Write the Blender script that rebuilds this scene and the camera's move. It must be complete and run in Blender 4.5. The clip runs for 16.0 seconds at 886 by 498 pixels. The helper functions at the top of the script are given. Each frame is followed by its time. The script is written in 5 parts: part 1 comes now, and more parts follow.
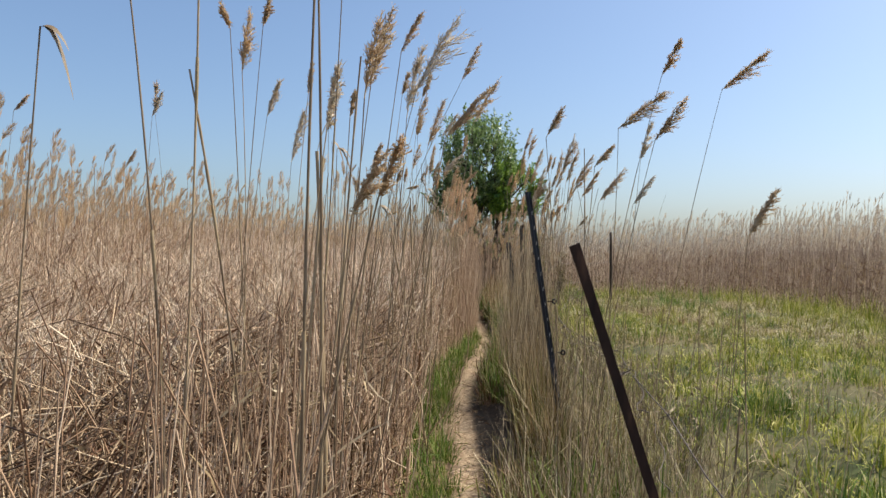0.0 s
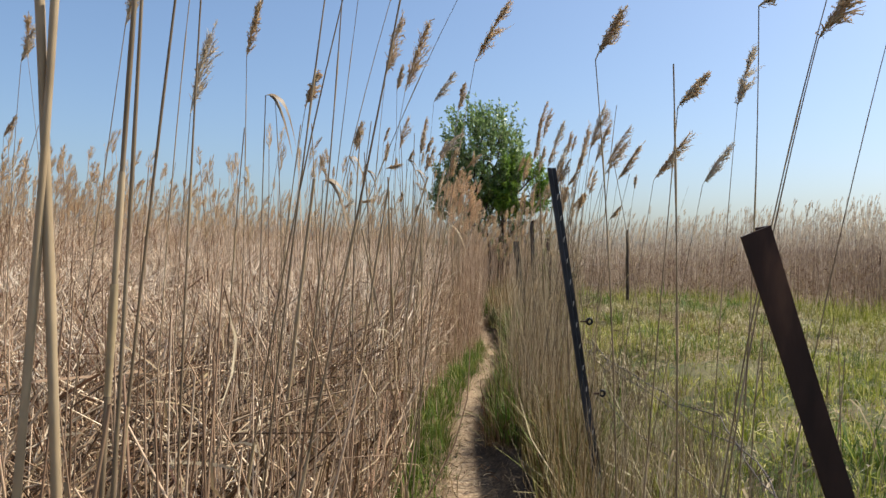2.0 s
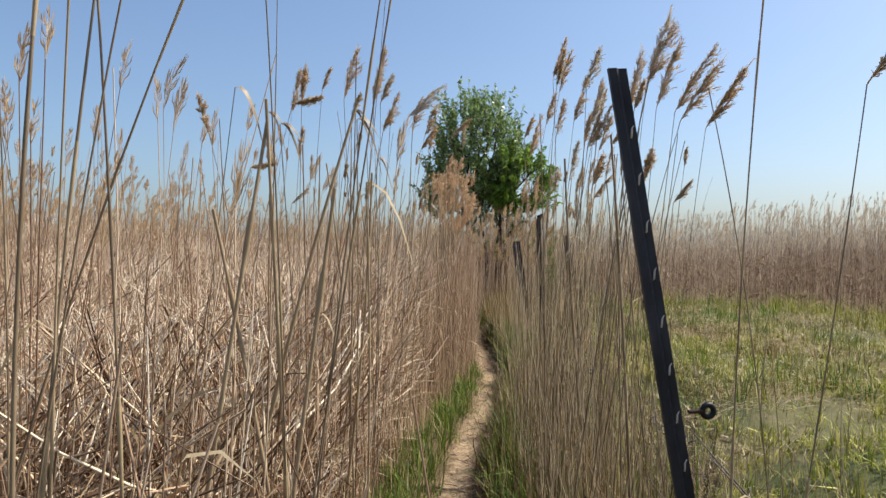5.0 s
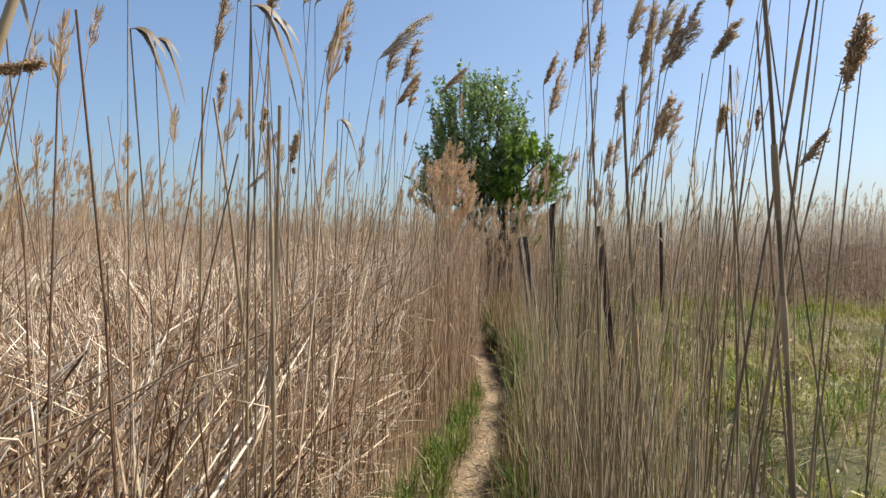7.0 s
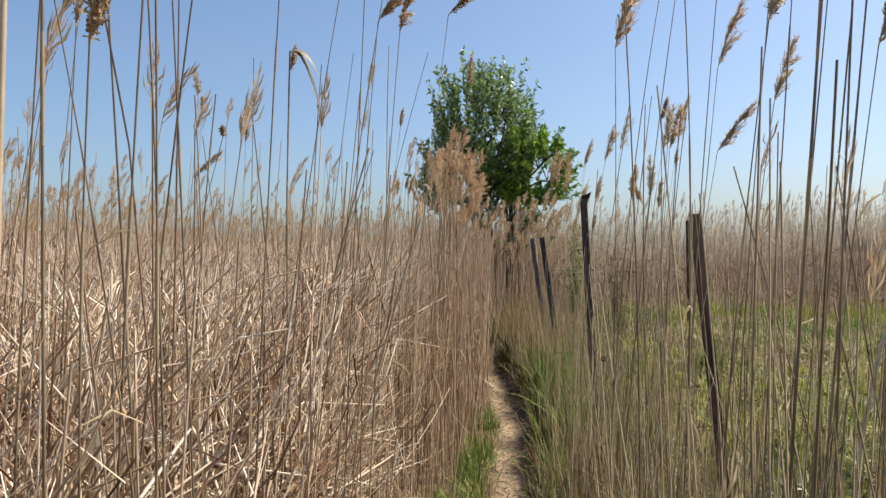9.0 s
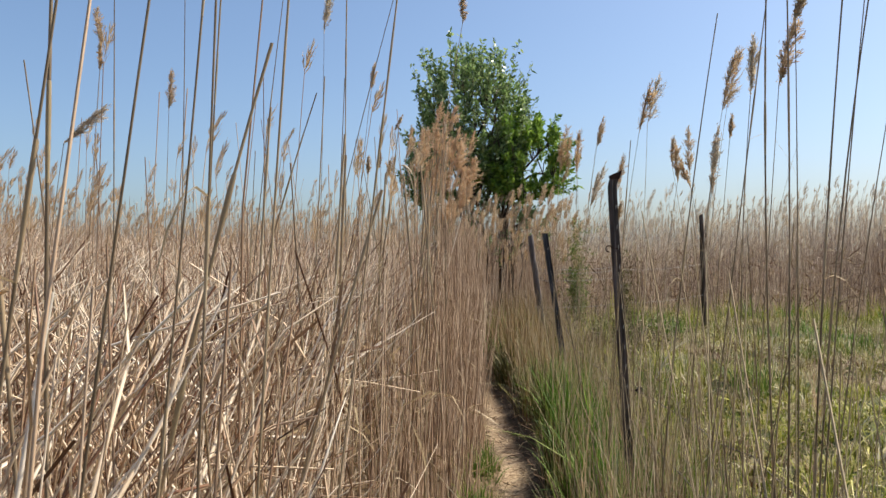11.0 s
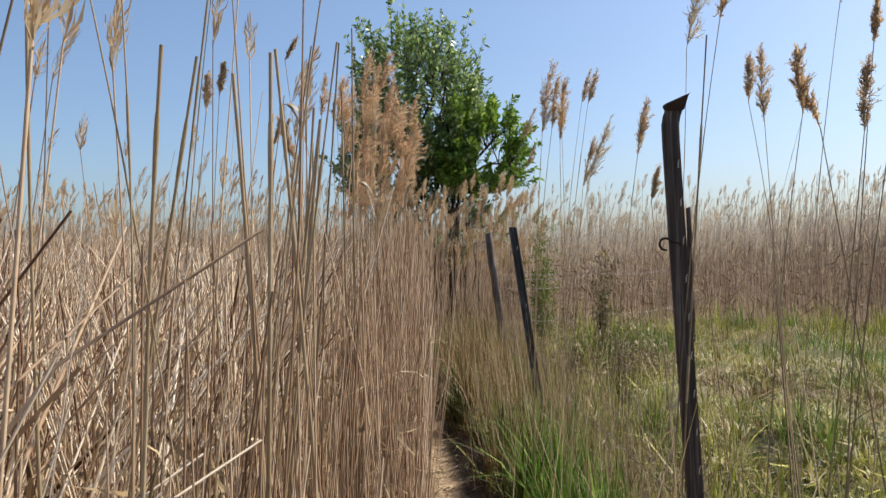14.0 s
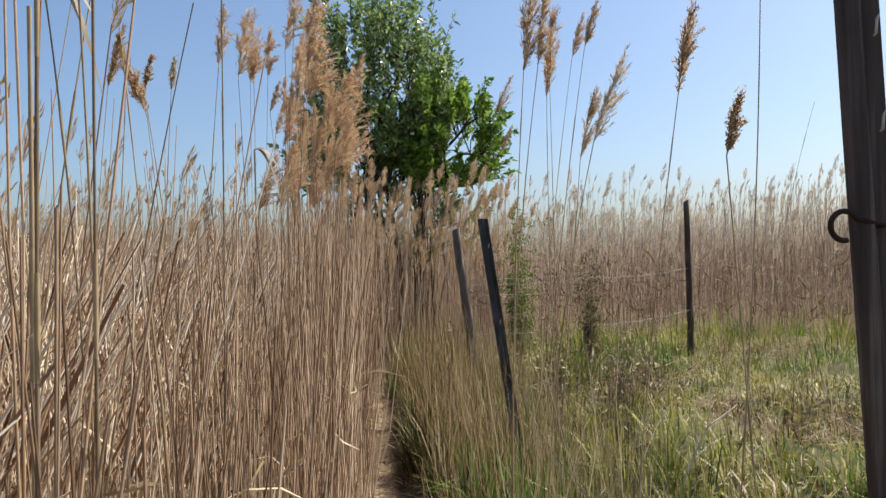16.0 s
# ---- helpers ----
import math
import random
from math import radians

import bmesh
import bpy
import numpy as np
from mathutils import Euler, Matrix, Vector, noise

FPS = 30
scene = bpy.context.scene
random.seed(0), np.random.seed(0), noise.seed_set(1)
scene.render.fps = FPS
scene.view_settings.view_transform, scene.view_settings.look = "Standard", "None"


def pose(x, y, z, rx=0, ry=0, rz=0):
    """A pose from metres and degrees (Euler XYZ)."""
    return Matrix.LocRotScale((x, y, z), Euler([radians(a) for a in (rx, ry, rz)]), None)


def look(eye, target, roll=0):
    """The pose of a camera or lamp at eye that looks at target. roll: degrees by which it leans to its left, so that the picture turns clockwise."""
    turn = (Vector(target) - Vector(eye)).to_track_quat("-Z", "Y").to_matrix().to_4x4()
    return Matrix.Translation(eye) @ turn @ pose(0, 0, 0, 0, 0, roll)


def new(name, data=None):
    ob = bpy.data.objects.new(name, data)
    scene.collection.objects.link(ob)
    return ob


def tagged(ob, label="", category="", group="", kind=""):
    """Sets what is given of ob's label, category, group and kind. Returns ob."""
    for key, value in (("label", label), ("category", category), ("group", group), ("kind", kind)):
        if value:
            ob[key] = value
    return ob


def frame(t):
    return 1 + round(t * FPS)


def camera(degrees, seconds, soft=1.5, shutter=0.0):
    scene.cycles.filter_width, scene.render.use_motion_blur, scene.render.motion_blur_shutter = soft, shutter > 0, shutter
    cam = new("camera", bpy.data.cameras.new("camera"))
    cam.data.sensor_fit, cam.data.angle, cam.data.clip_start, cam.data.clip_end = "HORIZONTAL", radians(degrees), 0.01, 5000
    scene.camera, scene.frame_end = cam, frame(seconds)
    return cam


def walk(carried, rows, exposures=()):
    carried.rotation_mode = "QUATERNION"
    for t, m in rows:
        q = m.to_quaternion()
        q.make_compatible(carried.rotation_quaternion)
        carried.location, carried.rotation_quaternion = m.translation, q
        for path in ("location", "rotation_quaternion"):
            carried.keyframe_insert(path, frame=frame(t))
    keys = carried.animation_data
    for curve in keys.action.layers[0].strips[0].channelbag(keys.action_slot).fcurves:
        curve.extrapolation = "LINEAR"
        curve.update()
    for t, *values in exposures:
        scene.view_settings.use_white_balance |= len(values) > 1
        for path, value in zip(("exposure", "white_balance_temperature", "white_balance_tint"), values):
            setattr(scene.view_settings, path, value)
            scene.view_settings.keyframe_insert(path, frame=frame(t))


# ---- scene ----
# seconds, place of the eye in metres, yaw, pitch and roll in degrees
cam = camera(64.0, 16.0)
PATH = [
    (0.0, 0.001, -0.030, 1.503, 0.15, 0.08, -0.71),
    (0.5, 0.054, 0.340, 1.518, 0.34, -0.06, -1.12),
    (1.0, 0.044, 0.628, 1.501, 0.37, 0.01, -1.12),
    (1.5, 0.035, 1.058, 1.508, 0.51, 0.06, -0.51),
    (2.0, 0.073, 1.438, 1.501, 0.51, 0.08, -0.51),
    (2.5, 0.111, 1.795, 1.501, 0.32, 0.28, -0.82),
    (3.0, 0.115, 2.154, 1.494, 0.30, 0.29, -0.47),
    (3.5, 0.115, 2.495, 1.493, 0.34, 0.31, -0.19),
    (4.0, 0.152, 2.839, 1.503, 0.35, 0.31, -0.21),
    (6.5, 0.241, 4.399, 1.496, 0.19, 0.10, 0.19),
    (7.0, 0.271, 4.786, 1.504, 0.43, 0.04, 0.14),
    (7.5, 0.251, 5.132, 1.503, 0.67, 0.24, 0.23),
    (8.0, 0.240, 5.432, 1.497, 0.75, 0.33, 0.51),
    (10.5, 0.216, 6.986, 1.505, 0.00, 0.28, 0.64),
    (11.0, 0.236, 7.291, 1.493, -0.42, 0.30, 0.93),
    (11.5, 0.293, 7.558, 1.520, -0.44, 0.29, 0.82),
    (12.0, 0.347, 7.900, 1.507, -0.51, 0.54, 0.59),
    (12.5, 0.336, 8.176, 1.503, -2.60, 0.36, 0.71),
    (13.0, 0.360, 8.540, 1.510, -3.85, 0.28, 1.04),
    (13.5, 0.379, 8.905, 1.490, -4.21, 0.39, 0.99),
    (14.0, 0.380, 9.216, 1.486, -4.58, 0.42, 1.34),
    (14.5, 0.472, 9.573, 1.490, -4.68, 0.36, 1.36),
    (15.0, 0.558, 9.905, 1.491, -4.79, 0.45, 1.10),
    (15.5, 0.569, 10.133, 1.493, -6.15, 0.33, 1.11),
    (16.0, 0.628, 10.439, 1.479, -6.58, 0.43, 1.45),
]
walk(cam, [(t, pose(x, y, z, 90 + pitch, roll, yaw)) for t, x, y, z, yaw, pitch, roll in PATH])

# ---- light ----
SUN_TURN, SUN_UP = 72.0, 50.0          # degrees to the right of straight ahead, degrees above the horizon
world = bpy.data.worlds.new("sky")
scene.world = world
world.use_nodes = True
wn = world.node_tree
sky = wn.nodes.new("ShaderNodeTexSky")
sky.sky_type, sky.sun_disc = "NISHITA", False
sky.sun_elevation, sky.sun_rotation = radians(SUN_UP), radians(SUN_TURN)
sky.air_density, sky.dust_density, sky.ozone_density = 1.0, 2.2, 5.0
haze = wn.nodes.new("ShaderNodeMix")
haze.data_type = "RGBA"
haze.inputs[0].default_value = 0.05
haze.inputs[7].default_value = (2.9, 4.1, 4.9, 1)      # thin bright haze over the whole sky
wn.links.new(sky.outputs[0], haze.inputs[6])
wn.links.new(haze.outputs[2], wn.nodes["Background"].inputs[0])
wn.nodes["Background"].inputs[1].default_value = 0.125
sun = new("sun", bpy.data.lights.new("sun", "SUN"))
sun.data.energy, sun.data.angle, sun.data.color = 5.0, radians(0.53), (1.0, 0.94, 0.83)
sun_from = Vector((math.sin(radians(SUN_TURN)) * math.cos(radians(SUN_UP)), math.cos(radians(SUN_TURN)) * math.cos(radians(SUN_UP)), math.sin(radians(SUN_UP))))
sun.matrix_world = look(sun_from * 50, (0, 0, 0))
scene.view_settings.exposure = 0.413


# ---- materials ----
def mix_colours(nt, fac, a, b):
    m = nt.nodes.new("ShaderNodeMix")
    m.data_type = "RGBA"
    for sock, v in ((m.inputs[0], fac), (m.inputs[6], a), (m.inputs[7], b)):
        if isinstance(v, (tuple, float, int)):
            sock.default_value = (*v, 1) if isinstance(v, tuple) else v
        else:
            nt.links.new(v, sock)
    return m.outputs[2]


def ramp(nt, fac, stops):
    r = nt.nodes.new("ShaderNodeValToRGB")
    while len(r.color_ramp.elements) < len(stops):
        r.color_ramp.elements.new(0.5)
    for e, (p, c) in zip(r.color_ramp.elements, stops):
        e.position, e.color = p, (*c, 1)
    nt.links.new(fac, r.inputs[0])
    return r.outputs[0]


def noise_tex(nt, coords, scale, detail=3.0, stretch=None):
    n = nt.nodes.new("ShaderNodeTexNoise")
    n.inputs["Scale"].default_value, n.inputs["Detail"].default_value = scale, detail
    if stretch:
        mp = nt.nodes.new("ShaderNodeMapping")
        mp.inputs["Scale"].default_value = stretch
        nt.links.new(coords, mp.inputs[0])
        coords = mp.outputs[0]
    nt.links.new(coords, n.inputs["Vector"])
    return n.outputs[0]


def blank(name, rough):
    m = bpy.data.materials.new(name)
    m.use_nodes = True
    nt = m.node_tree
    b = nt.nodes["Principled BSDF"]
    b.inputs["Roughness"].default_value = rough
    b.inputs["Specular IOR Level"].default_value = 0.25
    return m, nt, b, nt.nodes.new("ShaderNodeTexCoord").outputs["Object"]


def straw(name, stops, rough=0.6, sheer=0.0, grain=60.0, spread=0.35, gloss=0.2, patch=1.3):
    """Dry or green plant fibre: its tone differs from stalk to stalk and in blotches along each one."""
    m, nt, b, co = blank(name, rough)
    b.inputs["Specular IOR Level"].default_value = gloss
    rnd = nt.nodes.new("ShaderNodeNewGeometry").outputs["Random Per Island"]
    n1 = noise_tex(nt, co, patch, 2.0)
    n2 = noise_tex(nt, co, grain, 2.0)
    add = nt.nodes.new("ShaderNodeMath")
    add.operation = "MULTIPLY_ADD"
    nt.links.new(n1, add.inputs[0])
    add.inputs[1].default_value = spread
    nt.links.new(rnd, add.inputs[2])
    sub = nt.nodes.new("ShaderNodeMath")
    sub.operation = "SUBTRACT"
    nt.links.new(add.outputs[0], sub.inputs[0])
    sub.inputs[1].default_value = spread * 0.5
    col = ramp(nt, sub.outputs[0], stops)
    dark = nt.nodes.new("ShaderNodeMath")
    dark.operation = "MULTIPLY_ADD"
    nt.links.new(n2, dark.inputs[0])
    dark.inputs[1].default_value, dark.inputs[2].default_value = 0.5, 0.75
    vm = nt.nodes.new("ShaderNodeVectorMath")
    vm.operation = "SCALE"
    nt.links.new(col, vm.inputs[0])
    nt.links.new(dark.outputs[0], vm.inputs["Scale"])
    nt.links.new(vm.outputs[0], b.inputs["Base Color"])
    if sheer:
        tr = nt.nodes.new("ShaderNodeBsdfTranslucent")
        nt.links.new(vm.outputs[0], tr.inputs[0])
        ms = nt.nodes.new("ShaderNodeMixShader")
        ms.inputs[0].default_value = sheer
        nt.links.new(b.outputs[0], ms.inputs[1])
        nt.links.new(tr.outputs[0], ms.inputs[2])
        nt.links.new(ms.outputs[0], nt.nodes["Material Output"].inputs[0])
    return m


M_STEM = straw("reed_stem", [(0.0, (0.18, 0.10, 0.056)), (0.5, (0.45, 0.295, 0.18)), (1.0, (0.76, 0.58, 0.40))], 0.45, gloss=0.3)
M_RUST_GRASS = straw("rusty_grass", [(0.0, (0.08, 0.044, 0.018)), (0.4, (0.24, 0.155, 0.068)), (0.75, (0.41, 0.295, 0.14)), (1.0, (0.66, 0.53, 0.32))], 0.55, 0.15, 20.0, 1.0, 0.2, 5.0)
M_EDGE = straw("brown_reed_stem", [(0.0, (0.15, 0.085, 0.05)), (0.5, (0.36, 0.24, 0.153)), (1.0, (0.63, 0.47, 0.33))], 0.4)
M_GREY_REED = straw("grey_reed_stem", [(0.0, (0.12, 0.078, 0.054)), (0.5, (0.31, 0.22, 0.157)), (1.0, (0.60, 0.49, 0.37))], 0.5, spread=1.0, patch=0.9)
M_CANE_PALE = straw("pale_cane", [(0.0, (0.17, 0.115, 0.06)), (0.5, (0.33, 0.24, 0.14)), (1.0, (0.54, 0.42, 0.27))], 0.5, 0.0, 25.0, patch=6.0, spread=0.8)
M_TWIG = straw("dark_twig", [(0.0, (0.05, 0.035, 0.025)), (0.5, (0.10, 0.075, 0.055)), (1.0, (0.2, 0.15, 0.11))], 0.6, 0.0, 25.0)
M_CANE = straw("cane", [(0.0, (0.075, 0.05, 0.03)), (0.5, (0.175, 0.125, 0.075)), (1.0, (0.38, 0.29, 0.185))], 0.5, 0.0, 25.0, patch=6.0, spread=0.8)
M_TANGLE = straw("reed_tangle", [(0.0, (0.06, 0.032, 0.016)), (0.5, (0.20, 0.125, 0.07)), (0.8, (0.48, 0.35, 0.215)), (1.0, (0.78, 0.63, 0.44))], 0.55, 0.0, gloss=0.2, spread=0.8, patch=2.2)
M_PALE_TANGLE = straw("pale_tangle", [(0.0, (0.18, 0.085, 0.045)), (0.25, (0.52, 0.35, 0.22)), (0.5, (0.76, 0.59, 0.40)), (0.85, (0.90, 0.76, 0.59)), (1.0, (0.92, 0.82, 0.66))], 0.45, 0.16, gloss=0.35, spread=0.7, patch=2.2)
# dead leaf brown, deepened so low leaves carry the shade between stalks
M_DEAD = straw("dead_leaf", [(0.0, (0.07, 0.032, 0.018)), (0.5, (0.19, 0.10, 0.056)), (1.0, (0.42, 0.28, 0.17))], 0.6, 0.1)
M_LEAF_DRY = straw("reed_leaf", [(0.0, (0.30, 0.21, 0.11)), (0.6, (0.50, 0.38, 0.22)), (1.0, (0.66, 0.55, 0.37))], 0.55, 0.3)
M_STALK = straw("thin_stalk", [(0.0, (0.13, 0.09, 0.05)), (0.5, (0.30, 0.225, 0.135)), (1.0, (0.54, 0.44, 0.29))], 0.55, 0.1)
M_PLUME = straw("plume", [(0.0, (0.42, 0.26, 0.13)), (0.5, (0.62, 0.44, 0.25)), (1.0, (0.78, 0.62, 0.41))], 0.8, 0.55)
M_PLUME_FAR = straw("plume_far", [(0.0, (0.42, 0.28, 0.15)), (0.5, (0.60, 0.44, 0.27)), (1.0, (0.76, 0.61, 0.41))], 0.8, 0.45)
M_PLUME_PALE = straw("plume_pale", [(0.0, (0.50, 0.39, 0.27)), (0.5, (0.68, 0.57, 0.42)), (1.0, (0.80, 0.72, 0.58))], 0.8, 0.4)
M_PLUME_ROSY = straw("plume_rosy", [(0.0, (0.52, 0.33, 0.18)), (0.5, (0.68, 0.47, 0.28)), (1.0, (0.80, 0.63, 0.43))], 0.8, 0.45)
M_GRASS = straw("grass", [(0.0, (0.05, 0.095, 0.016)), (0.5, (0.13, 0.20, 0.035)), (0.85, (0.25, 0.295, 0.065)), (1.0, (0.42, 0.36, 0.16))], 0.55, 0.28, 20.0, 0.9, 0.15, 3.0)
M_OLIVE = straw("olive_grass", [(0.0, (0.04, 0.032, 0.013)), (0.35, (0.14, 0.10, 0.042)), (0.6, (0.115, 0.135, 0.03)), (0.8, (0.22, 0.20, 0.066)), (1.0, (0.46, 0.36, 0.19))], 0.6, 0.12, 20.0, 1.1, 0.15, 4.0)
M_LUSH = straw("lush_grass", [(0.0, (0.03, 0.075, 0.009)), (0.45, (0.085, 0.19, 0.02)), (0.85, (0.20, 0.33, 0.045)), (1.0, (0.34, 0.40, 0.11))], 0.5, 0.35, 20.0, 0.8, 0.2, 4.0)
M_MEADOW = straw("meadow_grass", [(0.0, (0.11, 0.105, 0.026)), (0.35, (0.28, 0.255, 0.055)), (0.6, (0.47, 0.41, 0.15)), (0.8, (0.69, 0.60, 0.36)), (1.0, (0.82, 0.74, 0.52))], 0.65, 0.22, 20.0, 1.5, 0.12, 5.0)
M_MEADOW_GREEN = straw("green_meadow_grass", [(0.0, (0.09, 0.12, 0.016)), (0.4, (0.25, 0.28, 0.036)), (0.7, (0.46, 0.44, 0.09)), (1.0, (0.72, 0.63, 0.30))], 0.65, 0.25, 20.0, 1.3, 0.12, 5.0)
M_LEAF = straw("tree_leaf", [(0.0, (0.09, 0.15, 0.05)), (0.5, (0.20, 0.30, 0.095)), (1.0, (0.42, 0.50, 0.22))], 0.3, 0.5, 20.0, 0.6, 0.5, 2.5)
# very dark olive: the unlit side of the verge tussocks, painted as colour
M_SHADED_TUSSOCK = straw("shaded_tussock", [(0.0, (0.022, 0.022, 0.009)), (0.5, (0.055, 0.062, 0.02)), (0.85, (0.11, 0.115, 0.035)), (1.0, (0.22, 0.17, 0.08))], 0.6, 0.05, 20.0, 0.6, 0.15, 3.0)
M_LEAF_LIGHT = straw("tree_leaf_light", [(0.0, (0.08, 0.15, 0.022)), (0.5, (0.17, 0.29, 0.04)), (1.0, (0.33, 0.45, 0.08))], 0.35, 0.45, 20.0, 0.6, 0.35, 2.5)


def bark(name, c0, c1, c2, rough=0.85, stretch=(30, 30, 3), bump=0.6):
    m, nt, b, co = blank(name, rough)
    n1 = noise_tex(nt, co, 1.0, 5.0, stretch)
    n2 = noise_tex(nt, co, 7.0, 3.0)
    base = ramp(nt, n1, [(0.3, c0), (0.55, c1), (0.75, c2)])
    nt.links.new(mix_colours(nt, ramp(nt, n2, [(0.4, (0, 0, 0)), (0.7, (0.6, 0.6, 0.6))]), base, c0), b.inputs["Base Color"])
    bp = nt.nodes.new("ShaderNodeBump")
    bp.inputs["Strength"].default_value, bp.inputs["Distance"].default_value = bump, 0.006
    nt.links.new(n1, bp.inputs["Height"])
    nt.links.new(bp.outputs[0], b.inputs["Normal"])
    return m


M_WOOD = bark("weathered_wood", (0.035, 0.024, 0.018), (0.085, 0.06, 0.045), (0.20, 0.155, 0.125))
M_BARK = bark("tree_bark", (0.03, 0.022, 0.015), (0.07, 0.05, 0.035), (0.14, 0.11, 0.08))
M_RUST = bark("rusty_steel", (0.022, 0.011, 0.008), (0.045, 0.022, 0.015), (0.10, 0.05, 0.03), 0.75, (25, 25, 9), 0.3)
M_STEEL = bark("dark_steel", (0.018, 0.018, 0.021), (0.045, 0.047, 0.055), (0.13, 0.135, 0.15), 0.5, (14, 14, 5), 0.25)
M_RUSTY_GREY = bark("rusty_grey_steel", (0.036, 0.026, 0.022), (0.085, 0.063, 0.054), (0.23, 0.185, 0.165), 0.6, (110, 110, 2.5), 0.35)
M_GREYWOOD = bark("grey_wood", (0.07, 0.058, 0.052), (0.16, 0.135, 0.12), (0.30, 0.26, 0.235))
M_BLACK = bark("black_plastic", (0.008, 0.008, 0.008), (0.014, 0.014, 0.014), (0.03, 0.028, 0.026), 0.45, (30, 30, 30), 0.1)
M_ZINC = bark("bright_wire", (0.30, 0.28, 0.26), (0.48, 0.46, 0.43), (0.66, 0.64, 0.6), 0.45, (40, 40, 40), 0.1)
M_PALE = bark("bleached_stalk", (0.42, 0.35, 0.24), (0.62, 0.54, 0.40), (0.78, 0.71, 0.57), 0.6, (30, 30, 4), 0.2)
M_WIRE = bark("old_wire", (0.05, 0.035, 0.028), (0.12, 0.09, 0.075), (0.22, 0.18, 0.15), 0.6, (60, 60, 60), 0.2)


# ---- geometry helpers ----
rng = np.random.default_rng(7)


def mesh_object(name, verts, faces, material, parent=None, smooth=True):
    me = bpy.data.meshes.new(name)
    verts = np.asarray(verts, np.float32).reshape(-1, 3)
    faces = np.asarray(faces, np.int32)
    k = faces.shape[1]
    me.vertices.add(len(verts))
    me.vertices.foreach_set("co", verts.ravel())
    me.loops.add(faces.size)
    me.loops.foreach_set("vertex_index", faces.ravel())
    me.polygons.add(len(faces))
    me.polygons.foreach_set("loop_start", np.arange(0, faces.size, k, dtype=np.int32))
    me.polygons.foreach_set("use_smooth", np.full(len(faces), smooth))
    me.update(calc_edges=True)
    me.materials.append(material)
    ob = new(name, me)
    ob.parent = parent
    return ob


def part(name, bm, material, parent, label=""):
    me = bpy.data.meshes.new(name)
    bm.to_mesh(me)
    bm.free()
    me.materials.append(material)
    for p in me.polygons:
        p.use_smooth = True
    ob = new(name, me)
    ob.parent = parent
    return tagged(ob, label) if label else ob


def tubes(P, R, sides=3):
    """Tapered tubes along polylines P (n, k, 3) with radii R (n, k): vertices and four-cornered faces."""
    n, k, _ = P.shape
    d = P[:, -1] - P[:, 0]
    d = d / (np.linalg.norm(d, axis=1, keepdims=True) + 1e-9)
    ref = np.where(np.abs(d[:, 2:3]) > 0.9, np.array([[1.0, 0, 0]]), np.array([[0, 0, 1.0]]))
    u = np.cross(d, ref)
    u /= np.linalg.norm(u, axis=1, keepdims=True) + 1e-9
    v = np.cross(d, u)
    a = np.arange(sides) * 2 * np.pi / sides + 0.3
    ring = np.cos(a)[None, :, None] * u[:, None] + np.sin(a)[None, :, None] * v[:, None]
    V = P[:, :, None] + R[:, :, None, None] * ring[:, None]
    idx = np.arange(n * k * sides).reshape(n, k, sides)
    nx = np.roll(idx, -1, axis=2)
    F = np.stack([idx[:, :-1], nx[:, :-1], nx[:, 1:], idx[:, 1:]], -1).reshape(-1, 4)
    return V.reshape(-1, 3), F


def ribbons(P, Wd, side):
    """Thin blades along polylines P (n, k, 3), half-widths Wd (n, k), flat towards side (n, 3)."""
    n, k, _ = P.shape
    s = side / (np.linalg.norm(side, axis=1, keepdims=True) + 1e-9)
    off = Wd[:, :, None] * s[:, None]
    V = np.stack([P - off, P + off], 2)
    idx = np.arange(n * k * 2).reshape(n, k, 2)
    F = np.stack([idx[:, :-1, 0], idx[:, :-1, 1], idx[:, 1:, 1], idx[:, 1:, 0]], -1).reshape(-1, 4)
    return V.reshape(-1, 3), F


def swept(P, R, sides=6):
    """One tube along a strongly bent line P (k, 3)."""
    P = np.asarray(P, float)
    T = np.gradient(P, axis=0)
    T /= np.linalg.norm(T, axis=1, keepdims=True)
    u = np.cross(T[0], [0.3, 0.9, 0.2])
    V = []
    for p_, t_, r_ in zip(P, T, np.broadcast_to(R, len(P))):
        u = u - t_ * u.dot(t_)
        u /= np.linalg.norm(u)
        v = np.cross(t_, u)
        V += [p_ + r_ * (math.cos(a) * u + math.sin(a) * v) for a in np.arange(sides) * 2 * np.pi / sides]
    i = np.arange(len(P) * sides).reshape(len(P), sides)
    nx = np.roll(i, -1, axis=1)
    return np.array(V), np.stack([i[:-1], nx[:-1], nx[1:], i[1:]], -1).reshape(-1, 4)


def join(*parts_):
    vs, fs, o = [], [], 0
    for v, f in parts_:
        vs.append(v)
        fs.append(f + o)
        o += len(v)
    return np.concatenate(vs), np.concatenate(fs)


def curve_points(base, tip, bow, k):
    """Points from base to tip (n, 3), bowed sideways by bow (n, 3) at the middle."""
    s = np.linspace(0, 1, k)[None, :, None]
    return base[:, None] * (1 - s) + tip[:, None] * s + bow[:, None] * (4 * s * (1 - s))


# ---- the plan ----
def path_x(y):
    """The middle of the trodden path."""
    return np.interp(y, [-8, 0, 4.5, 5.6, 7.2, 9, 10, 12, 13, 14.3, 18, 24], [-0.25, 0.02, 0.20, 0.20, 0.205, 0.375, 0.53, 0.73, 0.755, 0.74, 0.80, 1.0])


def bed_edge(y):
    """Where the reeds left of the path begin."""
    return path_x(y) - np.interp(y, [0, 9, 12, 13.5], [0.44, 0.42, 0.26, 0.15])


